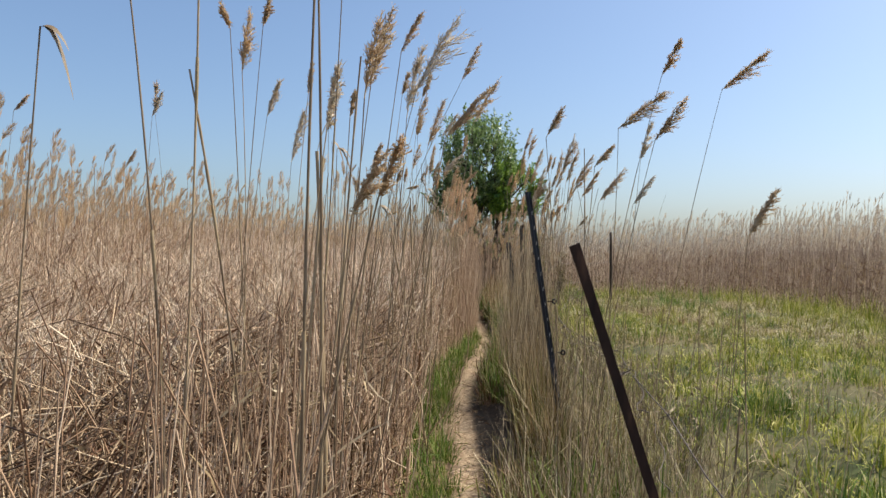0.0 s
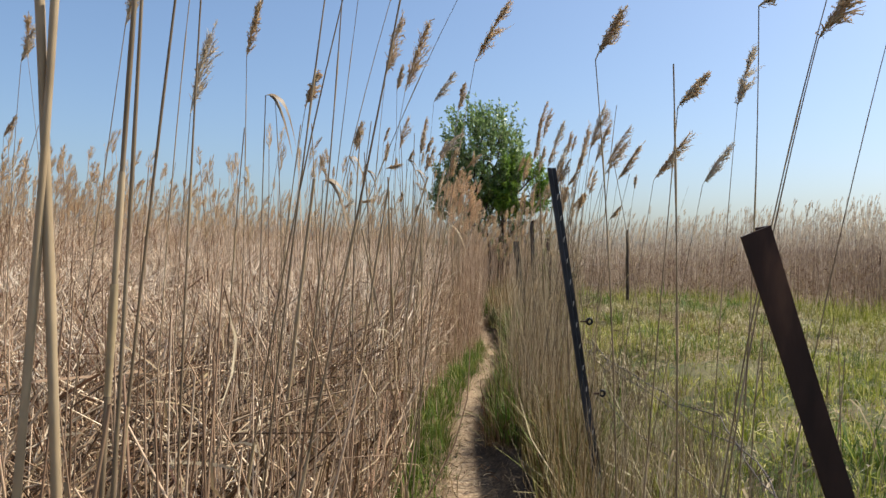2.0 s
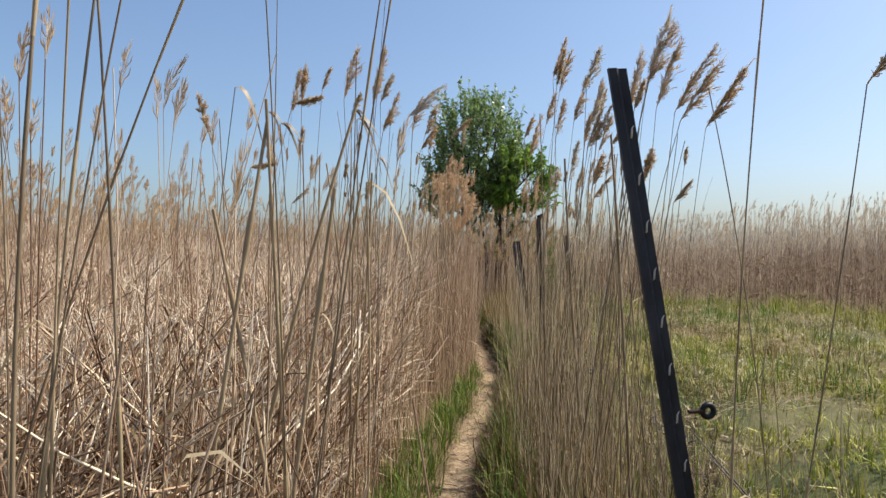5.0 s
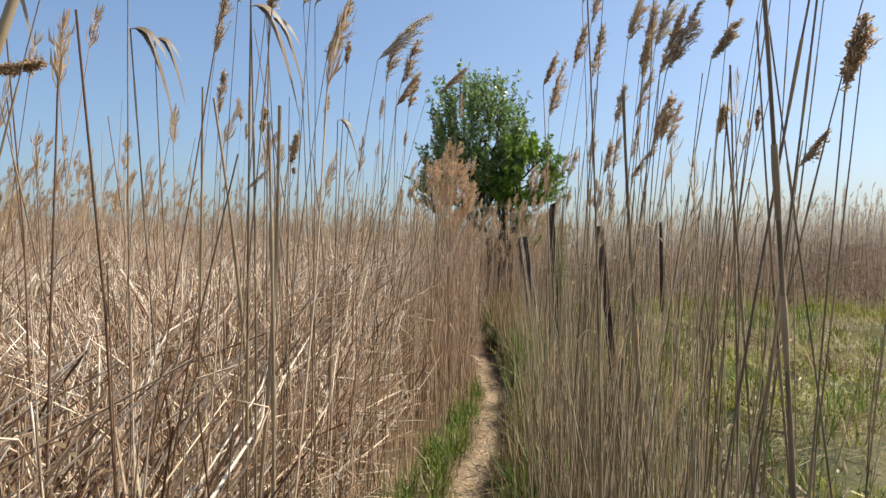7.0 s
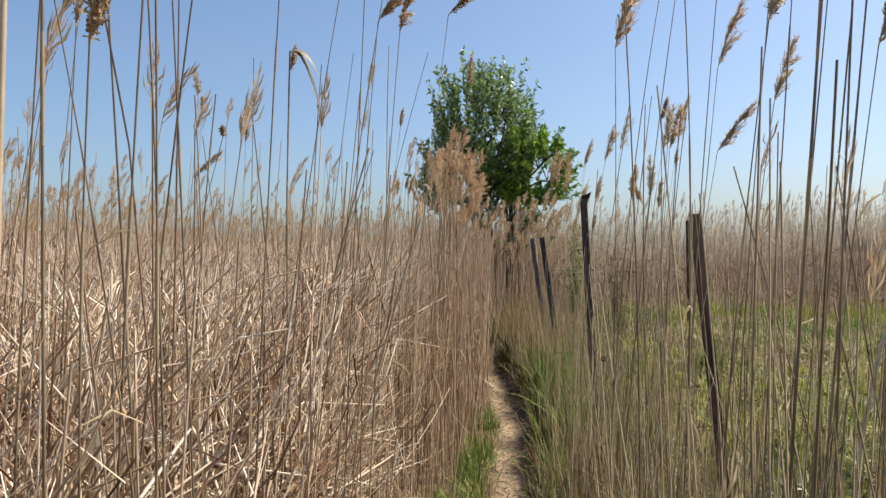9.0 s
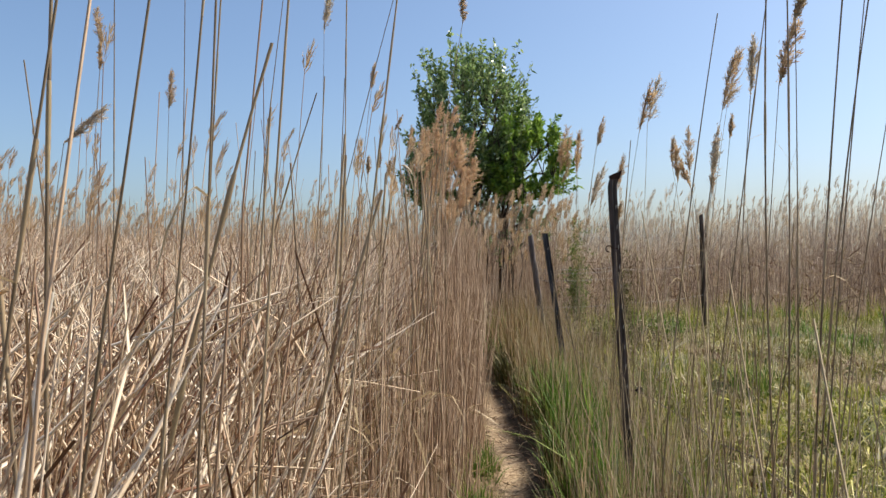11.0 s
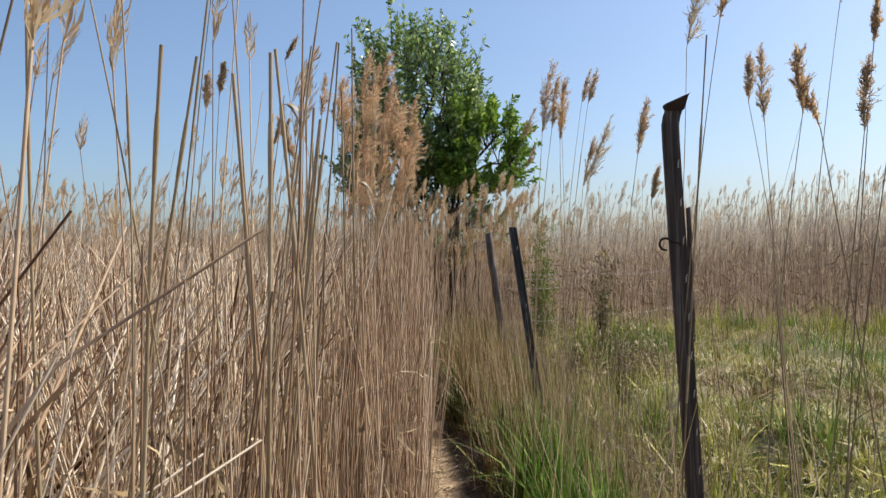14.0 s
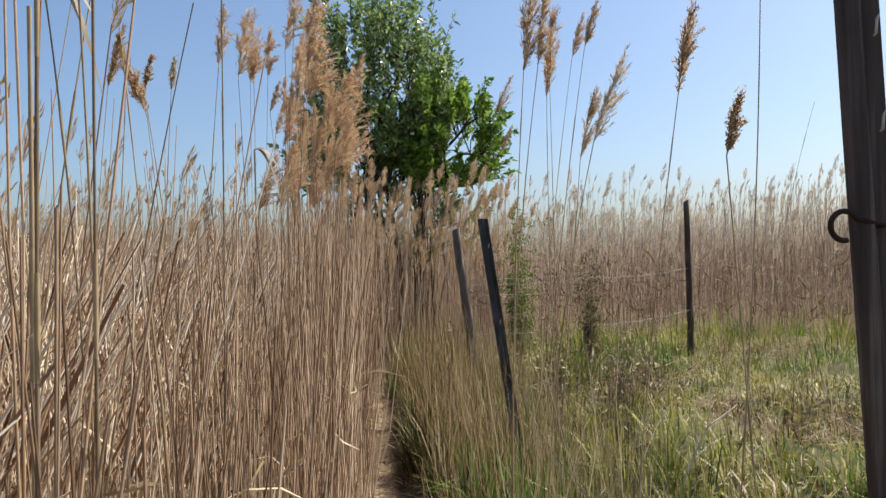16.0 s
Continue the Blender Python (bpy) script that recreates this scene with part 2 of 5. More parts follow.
def fence_x(y):
    return np.interp(y, [-8, 2.3, 5.35, 8.4, 11.3, 14.3, 16.8, 24], [0.6, 0.96, 1.13, 1.2, 1.32, 1.58, 1.68, 2.0])


def smooth01(v):
    v = np.clip(v, 0, 1)
    return v * v * (3 - 2 * v)


def meadow_edge(x, y):
    """Above nought inside the meadow: metres from the reeds round it."""
    far = 19.3 - 0.03 * (x - 3) ** 2
    side = 8.3 - 0.02 * y + 0.25 * np.sin(y * 0.9)
    return np.minimum(far + 0.2 * np.sin(x * 1.7) - y, np.minimum(side - x, x - fence_x(y) + 0.3))


def bare(x, y):
    """Dark trodden earth beside the pale middle of the path, the bank's shade put into its colour: 1 where no grass
    grows.
    """
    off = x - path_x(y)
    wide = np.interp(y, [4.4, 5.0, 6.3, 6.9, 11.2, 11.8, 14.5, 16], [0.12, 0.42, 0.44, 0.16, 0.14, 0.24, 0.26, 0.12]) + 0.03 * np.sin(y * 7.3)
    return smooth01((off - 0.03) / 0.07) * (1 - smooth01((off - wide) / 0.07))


def ground_z(x, y):
    z = 0.30 * smooth01((x - fence_x(y) + 0.1) / 1.6)
    bank = x - path_x(y) - 0.14 - 0.03 * np.sin(y * 3.3) - 0.02 * np.sin(y * 9.1)
    z = z + 0.08 * smooth01(bank / 0.16) * (1 - smooth01((bank - 0.25) / 0.5)) * (0.75 + 0.25 * np.sin(y * 2.3))
    z = z - 0.05 * np.exp(-((x - path_x(y)) / 0.16) ** 2) + 0.015 * np.sin(x * 3.1 + y * 1.3) + 0.012 * np.sin(y * 4.3 - x * 2.2)
    z = z + smooth01((x - fence_x(y)) / 0.8) * 0.045 * (np.sin(x * 2.3 + 1.7 * np.sin(y * 1.1)) * np.sin(y * 2.9 + np.sin(x * 1.7)))
    return z


gx = np.concatenate([[-900, -400, -150, -60, -30, -18], np.arange(-12, -1, 0.5), np.arange(-1, 3, 0.05), np.arange(3, 14, 0.2), [18, 30, 60, 150, 400, 900]])
gy = np.concatenate([[-900, -300, -100, -40, -20], np.arange(-10, 26, 0.2), np.arange(26, 45, 1.0), [60, 100, 200, 450, 900]])
GX, GY = np.meshgrid(gx, gy)
GZ = np.where((np.abs(GX) < 14) & (np.abs(GY) < 40), ground_z(GX, GY), 0.30 * (GX > 2))
gi = np.arange(GX.size).reshape(GX.shape)
GF = np.stack([gi[:-1, :-1], gi[:-1, 1:], gi[1:, 1:], gi[1:, :-1]], -1).reshape(-1, 4)

m, nt, b, co = blank("soil_and_litter", 0.95)
at = nt.nodes.new("ShaderNodeAttribute")
at.attribute_name = "meadow"
at2 = nt.nodes.new("ShaderNodeAttribute")
at2.attribute_name = "trodden"
n1, n2, n3 = noise_tex(nt, co, 1.6, 4.0), noise_tex(nt, co, 45.0, 4.0), noise_tex(nt, co, 9.0, 4.0)
litter = ramp(nt, n2, [(0.3, (0.07, 0.045, 0.025)), (0.55, (0.17, 0.115, 0.065)), (0.75, (0.34, 0.25, 0.15))])
turf = mix_colours(nt, ramp(nt, n1, [(0.4, (0, 0, 0)), (0.62, (1, 1, 1))]), ramp(nt, n3, [(0.3, (0.035, 0.045, 0.014)), (0.7, (0.08, 0.095, 0.03))]), ramp(nt, n2, [(0.3, (0.07, 0.065, 0.025)), (0.7, (0.20, 0.17, 0.085))]))
tread = ramp(nt, n2, [(0.3, (0.20, 0.13, 0.075)), (0.5, (0.38, 0.27, 0.165)), (0.7, (0.60, 0.47, 0.31))])
c = mix_colours(nt, at.outputs["Fac"], litter, turf)
c = mix_colours(nt, at2.outputs["Fac"], c, tread)
# dark earth right of the tread; its colour also holds the bank's shade
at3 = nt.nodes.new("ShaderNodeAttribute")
at3.attribute_name = "shaded_earth"
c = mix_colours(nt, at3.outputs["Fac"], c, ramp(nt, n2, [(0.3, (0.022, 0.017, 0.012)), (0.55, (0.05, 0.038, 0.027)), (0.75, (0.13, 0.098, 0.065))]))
nt.links.new(c, b.inputs["Base Color"])
bp = nt.nodes.new("ShaderNodeBump")
bp.inputs["Strength"].default_value, bp.inputs["Distance"].default_value = 0.6, 0.01
nt.links.new(n2, bp.inputs["Height"])
nt.links.new(bp.outputs[0], b.inputs["Normal"])
ground = mesh_object("ground", np.stack([GX, GY, GZ], -1), GF, m)
for nm, vals in (("meadow", smooth01((meadow_edge(GX, GY) + 0.1) / 0.5)), ("trodden", np.exp(-((GX - path_x(GY) - 0.03 * np.sin(GY * 3.7)) / (0.105 + 0.02 * np.sin(GY * 2.3))) ** 4) * ((GY > -9) & (GY < 20))), ("shaded_earth", bare(GX, GY) * ((GY > 2) & (GY < 18)))):
    a = ground.data.attributes.new(nm, "FLOAT", "POINT")
    a.data.foreach_set("value", vals.astype(np.float32).ravel())
tagged(ground, "flat marsh ground with straw litter, turf and a trodden path", "ground", kind="structure")


# ---- reeds that nobody could count ----
WIND = np.array([0.9, 0.25, 0.0])


def scatter(n, x0, x1, y0, y1, keep):
    p = np.stack([rng.uniform(x0, x1, n), rng.uniform(y0, y1, n)], 1)
    return p[keep(p[:, 0], p[:, 1])]


def stems(xy, h, r0, lean, k=4, bow=0.05):
    n = len(xy)
    base = np.column_stack([xy, ground_z(xy[:, 0], xy[:, 1]) - 0.02])
    tip = base + np.column_stack([rng.normal(0.03, lean, n) * h, rng.normal(0, lean, n) * h, h])
    P = curve_points(base, tip, np.column_stack([rng.normal(0, bow, n), rng.normal(0, bow, n), np.zeros(n)]) * h[:, None] / 2, k)
    R = (r0 * rng.uniform(0.7, 1.3, n))[:, None] * np.linspace(1, 0.55, k)[None]
    return P, R


def tufts(tips, dirs, length, width, strands, fat):
    """Small feathery seed heads: strands round an axis that leans with the wind."""
    n = len(tips)
    s = rng.uniform(0, 0.75, (n, strands))
    L = (length * rng.uniform(0.7, 1.25, n))[:, None]
    lean = rng.uniform(0.0, 0.5, n)[:, None]
    ax = dirs[:, None] * (s * L)[:, :, None] + WIND * (lean * L * s ** 2)[:, :, None]
    ang = rng.uniform(0, 2 * np.pi, (n, strands))
    spread = width * rng.uniform(0.3, 1.3, (n, strands)) * np.sin(np.pi * np.clip(0.2 + 0.9 * s, 0, 1))
    out = np.stack([np.cos(ang) * spread, np.sin(ang) * spread, -0.3 * spread], -1)
    start = tips[:, None] + ax
    end = start + out + dirs[:, None] * (0.34 * L * (1.1 - 0.5 * s))[:, :, None] + WIND * (0.25 * L * lean)[:, :, None]
    mid = (start + end) / 2 + out * 0.35
    far = fat > 0.004
    P = np.stack([start, end] if far else [start, mid, end], 2).reshape(-1, 2 if far else 3, 3)
    Wd = (fat * rng.uniform(0.5, 1.3, n * strands))[:, None] * np.array([[0.9, 0.25] if far else [0.4, 1.0, 0.15]])
    return ribbons(P, Wd, rng.normal(size=(n * strands, 3)))


def bed_left(x, y):
    return x < bed_edge(y) + 0.04 * np.sin(y * 5.0) + 0.03 * np.sin(y * 13.0)


def bed_height(x, y):
    """Height of the trampled reeds left of the path."""
    h = np.interp(y, [0, 3, 6, 9, 14], [0.7, 0.8, 1.05, 1.25, 1.4]) + 0.13 * np.sin(x * 1.9 + y * 1.1) * np.sin(y * 1.7 - x)
    return h + 0.35 * smooth01((-3.2 - x) / 1.5)


def edge_height(y):
    return np.interp(y, [0, 4, 8, 12.5, 14, 20], [1.35, 1.5, 1.55, 1.6, 1.95, 2.0])


def tall_bed(x, y):
    return bed_left(x, y) & ((x < -4.4 + 0.5 * np.sin(y * 0.8)) | (y > 17.5))


# tangle of broken stalks and leaves lying in the bed
def tangle(name, label, xy, low, length, r0, steep, spread, material, leafy=0.5, top=0.78):
    n = len(xy)
    g = ground_z(xy[:, 0], xy[:, 1])
    H = bed_height(xy[:, 0], xy[:, 1])
    z = g + H * (low + (top * 0.85 - low) * rng.random(n) ** 0.8)
    up = np.clip(rng.normal(steep, spread, n), -0.5, 4)
    a = rng.uniform(0, 2 * np.pi, n)
    d = np.stack([np.cos(a) + 0.3, np.sin(a), up], 1)
    d /= np.linalg.norm(d, axis=1, keepdims=True)
    L = length * rng.uniform(0.5, 1.4, n)
    base = np.column_stack([xy, z])
    tip = base + d * L[:, None]
    tip[:, 2] = np.clip(tip[:, 2], g + 0.01, g + H * 1.12)
    lim = bed_edge(tip[:, 1]) + 0.04 - 0.3 * smooth01((tip[:, 1] - 10) / 2)
    tip[:, 0] = np.minimum(tip[:, 0], lim)
    k = 2 if steep > 2.0 else 4 if length > 0.7 else 3
    P = curve_points(base, tip, rng.normal(0, 0.10, (n, 3)) * L[:, None], k)
    R = (r0 * rng.uniform(0.5, 1.5, n))[:, None] * np.linspace(1.0, 0.5, k)[None]
    flat = rng.random(n) < leafy
    tagged(mesh_object("dead_leaves", *ribbons(P[flat], R[flat] * 1.5, rng.normal(size=(int(flat.sum()), 3))), M_DEAD), "reddish-brown dead leaves among broken reeds", "leaves", kind="stuff")
    return tagged(mesh_object(name, *tubes(P[~flat], R[~flat], 3), material), label, "reeds", kind="stuff")


def near_left(x, y):
    return bed_left(x, y) & (x > -5.2)


def stretch(y0, y1):
    return lambda x, y: near_left(x, y) & (y + 0.8 * np.sin(x * 2) > y0) & (y + 0.8 * np.sin(x * 2) <= y1)


# browner matted start of the bed; dark underlayer paints the shade in its gaps
tangle("reed_tangle", "brown matted tangle of broken reed stalks and dead leaves, shade of the gaps in its colour", scatter(30000, -5.2, 0.6, 0.5, 14, stretch(-2, 5.3)), 0.0, 0.5, 0.0036, 0.5, 0.7, M_TANGLE, 0.5, 0.75)
tangle("reed_tangle", "long bowed reed stalks lying over leaves darkened as gap shade", scatter(15000, -5.2, 0.6, 0.4, 14, stretch(-2, 5.3)), 0.1, 0.9, 0.0042, 1.1, 0.9, M_TANGLE, 0.05, 1.0)
tangle("reed_tangle", "tangle of pale broken reed stalks", scatter(42000, -5.2, 0.6, 0.5, 16, lambda x, y: stretch(5.3, 20)(x, y) & (x < bed_edge(y) - 0.1 - 1.0 * smooth01((y - 9.2) / 0.8))), 0.05, 0.45, 0.0036, 0.9, 0.8, M_PALE_TANGLE, 0.3, 0.75)
tangle("reed_tangle", "leaning broken reed stalks in pale straw colour", scatter(26000, -5.2, 0.6, 0.4, 12, lambda x, y: stretch(5.3, 9.5)(x, y) & (x < bed_edge(y) - 0.15)), 0.1, 0.8, 0.0040, 1.6, 0.9, M_PALE_TANGLE, 0.1, 0.9)
tangle("reed_tangle", "upright broken reed stalks in pale straw colour", scatter(34000, -5.2, 0.6, 7, 19, lambda x, y: stretch(9.2, 22)(x, y) & (x < bed_edge(y) - 0.5)), 0.1, 0.8, 0.0034, 2.8, 1.0, M_PALE_TANGLE, 0.1, 0.9)
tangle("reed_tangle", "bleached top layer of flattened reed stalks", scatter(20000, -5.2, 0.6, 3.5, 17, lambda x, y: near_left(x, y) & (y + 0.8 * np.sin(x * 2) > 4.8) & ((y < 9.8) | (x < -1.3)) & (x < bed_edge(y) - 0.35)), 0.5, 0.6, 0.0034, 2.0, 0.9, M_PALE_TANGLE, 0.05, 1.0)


def reed_field(name, label, xy, h, r0, lean, share=0.0, length=0.22, width=0.035, strands=12, fat=0.005, k=3, material=M_STEM, head=M_PLUME_FAR):
    P, R = stems(xy, h, r0, lean, k)
    ob = mesh_object(name, *tubes(P, R, 3), material)
    tagged(ob, label, "reeds", kind="stuff")
    pick = rng.random(len(xy)) < share
    if pick.any():
        d = P[pick, -1] - P[pick, -2]
        d /= np.linalg.norm(d, axis=1, keepdims=True)
        tagged(mesh_object("plumes", *tufts(P[pick, -1] - d * 0.03, d, length, width, strands, fat), head, ob), "faded tan feathery seed heads", kind="stuff")
    return ob


p = scatter(22000, -0.9, 0.8, 0.5, 21, lambda x, y: bed_left(x, y) & (x > bed_edge(y) - np.interp(y, [0, 5, 9], [0.4, 0.5, 0.45])) & (rng.random(len(x)) < np.interp(y, [2, 5, 8, 10.5, 12.5], [0.3, 0.22, 0.16, 0.3, 0.7])))
inner = (p[:, 0] < bed_edge(p[:, 1]) - 0.2) & (p[:, 1] > 5) & (p[:, 1] < 10)
for q, tone, words in ((p[~inner], M_EDGE, "dense edge of upright brown reed stalks along the path"), (p[inner], M_PALE_TANGLE, "upright pale reed stalks behind the edge of the bed")):
    reed_field("reed_bed", words, q, edge_height(q[:, 1]) * rng.uniform(0.55, 1.0, len(q)), 0.0031, 0.06, material=tone)
p = scatter(5000, -5.2, 0.6, 0.8, 20, lambda x, y: near_left(x, y) & (x < bed_edge(y) - 0.6))
reed_field("reed_bed", "trampled dry reed bed with leaning stalks", p, bed_height(p[:, 0], p[:, 1]) * rng.uniform(0.5, 1.3, len(p)), 0.0030, 0.24, material=M_PALE_TANGLE)
p = scatter(900, -3.6, 0.2, 0.9, 5.6, lambda x, y: near_left(x, y) & (rng.random(len(x)) < 0.75))
P, R = stems(p, rng.uniform(0.5, 1.4, len(p)), 0.0044, 0.20, 7, 0.16)
tagged(mesh_object("leaning_canes", *tubes(P, R, 5), M_STEM), "long curved dry canes leaning over the trampled reeds", "reeds", kind="stuff")
p = scatter(700, -3.6, 0.5, 5.6, 12.5, lambda x, y: near_left(x, y) & (x < bed_edge(y) - 0.2))
P, R = stems(p, rng.uniform(0.7, 1.45, len(p)), 0.0040, 0.08, 7, 0.07)
tagged(mesh_object("leaning_canes", *tubes(P, R, 5), M_CANE_PALE), "long curved dry canes among pale broken reeds", "reeds", kind="stuff")
p = scatter(900, -5.0, 0.3, 5.0, 20, near_left)
reed_field("reed_bed", "scattered tall reeds with tan seed heads", p, rng.uniform(1.55, 2.25, len(p)), 0.0032, 0.06, 0.5, 0.2, 0.022, 40, 0.0028, 5)
p = scatter(620, -8.0, -3.4, 4, 17, lambda x, y: x < -3.4)
reed_field("reed_bed", "golden feathery reeds standing above the bed", p, rng.uniform(1.7, 2.5, len(p)), 0.0034, 0.05, 0.9, 0.25, 0.036, 56, 0.0039, 4, head=M_PLUME)
p = scatter(11000, -16, 0.6, 2, 42, tall_bed)
reed_field("reed_bed", "tall dry reed bed with tan seed heads", p, 1.45 + 1.15 * rng.random(len(p)) ** 1.1, 0.0045, 0.05, 0.6, 0.22, 0.036, 12, 0.012)
p = scatter(8000, -60, -12, 6, 70, lambda x, y: x < -12)
reed_field("reed_bed", "far dry reed bed with tan seed heads", p, rng.uniform(1.6, 2.5, len(p)), 0.009, 0.05, 0.6, 0.26, 0.035, 7, 0.018, 2)


def round_meadow(x, y):
    return (meadow_edge(x, y) < 0) & (x > fence_x(y) + 0.3) & ((y > 17.8) | (x > 5))


p = scatter(17000, 1.8, 18, 0, 30, round_meadow)
reed_field("reed_bed", "dry reed bed round the meadow with pale tips", p, 1.0 + 1.1 * rng.random(len(p)) ** 1.6 + 0.3 * smooth01((p[:, 0] - 6) / 3), 0.0042, 0.06, 0.6, 0.25, 0.034, 11, 0.0095, material=M_GREY_REED, head=M_PLUME_PALE)
p = scatter(1500, 1.9, 12, 15, 24, lambda x, y: round_meadow(x, y) & (meadow_edge(x, y) > -2.0) & (rng.random(len(x)) < 0.55))
reed_field("reed_bed", "taller reeds with pale plumes behind the meadow", p, 1.45 + 0.75 * rng.random(len(p)) ** 1.5, 0.0036, 0.06, 0.9, 0.28, 0.042, 60, 0.0039, material=M_GREY_REED, head=M_PLUME_PALE)


def loose_leaves(label, xy, z0, z1, length, w, material):
    """Withered leaves and broken tips caught between the upright stalks."""
    n = len(xy)
    base = np.column_stack([xy, ground_z(xy[:, 0], xy[:, 1]) + rng.uniform(z0, z1, n)])
    d = rng.normal(0, 1, (n, 3)) * np.array([0.6, 0.4, 0.7])
    d /= np.linalg.norm(d, axis=1, keepdims=True)
    P = curve_points(base, base + d * (length * rng.uniform(0.4, 1.4, n))[:, None], rng.normal(0, 0.03, (n, 3)), 4)
    tagged(mesh_object("withered_leaves", *ribbons(P, (w * rng.uniform(0.5, 1.5, n))[:, None] * np.array([[0.4, 1.0, 0.9, 0.1]]), rng.normal(size=(n, 3))), material), label, "leaves", kind="stuff")


p = scatter(26000, 1.9, 10, 8, 24, lambda x, y: round_meadow(x, y) & (meadow_edge(x, y) > -1.6))
loose_leaves("pale withered leaves between the reeds round the meadow", p[::2], 0.1, 1.15, 0.24, 0.005, M_LEAF_DRY)
loose_leaves("brown withered leaves between the reeds round the meadow", p[1::2], 0.0, 1.0, 0.26, 0.006, M_DEAD)
p = scatter(9000, -1.5, 0.9, 1.5, 19, lambda x, y: bed_left(x, y) & (x > bed_edge(y) - 0.6))
loose_leaves("pale withered leaves along the edge of the reed bed", p, 0.05, 1.1, 0.2, 0.004, M_LEAF_DRY)
p = scatter(1700, 0.5, 3.2, 18.6, 26, lambda x, y: (x > bed_edge(y)) & (x < fence_x(y) + 0.5) & ((y > 21.3) | (x > 1.9) | (rng.random(len(x)) < 0.4)))
reed_field("reed_bed", "brown reeds with tan heads round the foot of the tree", p, rng.uniform(0.9, 2.2, len(p)), 0.004, 0.06, 0.4, 0.24, 0.032, 26, 0.0055, material=M_GREY_REED)
p = scatter(230, 0.3, 3.0, 18.4, 21.2, lambda x, y: (x > bed_edge(y) - 0.2) & (x < 2.6))
reed_field("reed_bed", "reeds with warm tan plumes before the trunks of the tree", p, rng.uniform(1.3, 2.5, len(p)) - 0.3 * smooth01((p[:, 0] - 1.4) / 1.2), 0.004, 0.05, 0.85, 0.26, 0.045, 110, 0.0036, 4, material=M_EDGE, head=M_PLUME_FAR)
p = scatter(13000, -90, 120, 29, 110, lambda x, y: (y > 29) & (x > -40))
reed_field("reed_bed", "far reed bed on the horizon with pale tips", p, rng.uniform(1.3, 2.15, len(p)), 0.013, 0.05, 0.5, 0.28, 0.03, 6, 0.018, 2, material=M_GREY_REED, head=M_PLUME_PALE)
p = scatter(5000, 14, 60, -10, 40, lambda x, y: x > 17)
reed_field("reed_bed", "far reed bed beyond the meadow", p, rng.uniform(1.3, 2.2, len(p)), 0.011, 0.05, 0.4, 0.28, 0.03, 6, 0.016, 2, material=M_GREY_REED, head=M_PLUME_PALE)
p = scatter(5000, -16, 14, -14, 0.3, lambda x, y: ((x < path_x(y) - 0.45) & (y > -0.4)) | (x < path_x(y) - 0.8) | (x > 8))
reed_field("reed_bed", "dry reed bed at the start of the path", p, rng.uniform(1.2, 2.3, len(p)), 0.005, 0.05, 0.3, 0.25, 0.045, 10, 0.008)


# thin dry stalks between the path and the fence
def strip(y0, y1, left, right):
    return lambda x, y: (x > path_x(y) + left) & (x < fence_x(y) + right) & (y > y0) & (y < y1)


p = scatter(1900, 0.1, 2.2, 1.0, 6.3, strip(1.0, 6.3, 0.38, 0.3))
reed_field("dry_stalks", "thin dry stalks in the grass beside the path", p, 0.25 + 0.7 * rng.random(len(p)) ** 1.5, 0.0016, 0.1, material=M_STALK)
p = scatter(4000, 0.1, 2.8, 5.8, 10.9, lambda x, y: strip(5.8, 10.9, 0.34, -0.05)(x, y) & (rng.random(len(x)) < np.interp(y, [5.8, 7.4, 8.0, 9.0, 10.2, 10.8], [0.1, 0.4, 0.9, 1.0, 0.3, 0.05])))
reed_field("dry_stalks", "dense grey-brown reed stalks round the fence", p, 0.45 + 1.1 * rng.random(len(p)) ** 1.1, 0.0023, 0.10, material=M_STALK)
p = scatter(700, 0.4, 1.6, 6.2, 7.3, lambda x, y: strip(6.2, 7.3, 0.38, 0.0)(x, y) & (x < path_x(y) + 0.72))
reed_field("dry_stalks", "thicket of tall brown reed stalks beside the fence", p, 0.9 + 0.85 * rng.random(len(p)), 0.0021, 0.07, 0.12, 0.16, 0.016, 30, 0.0016, 5, material=M_STALK)
p = scatter(110, 0.4, 1.6, 7.4, 8.8, lambda x, y: (x > path_x(y) + 0.68) & (x < path_x(y) + 0.95))
reed_field("dry_stalks", "loose stand of brown reed stalks before a rusty post", p, 1.1 + 0.65 * rng.random(len(p)), 0.0021, 0.06, 0.1, 0.16, 0.016, 30, 0.0016, 5, material=M_STALK)
p = scatter(1500, 0.3, 2.8, 10.2, 20, lambda x, y: strip(10.2, 20, 0.3, 0.4)(x, y) & ~((np.abs(y - 11.9) < 1.4) & (x < 1.5) & (rng.random(len(x)) < 0.8)))
reed_field("dry_stalks", "thin brown grass stalks beside the path", p, rng.uniform(0.25, 0.8, len(p)), 0.0014, 0.12, material=M_STALK)
p = scatter(900, 1.2, 5.5, 1.5, 19, lambda x, y: meadow_edge(x, y) > 0)
reed_field("dry_stalks", "sparse dry weed stalks in the meadow", p, rng.uniform(0.2, 0.6, len(p)), 0.0018, 0.15, material=M_STALK)


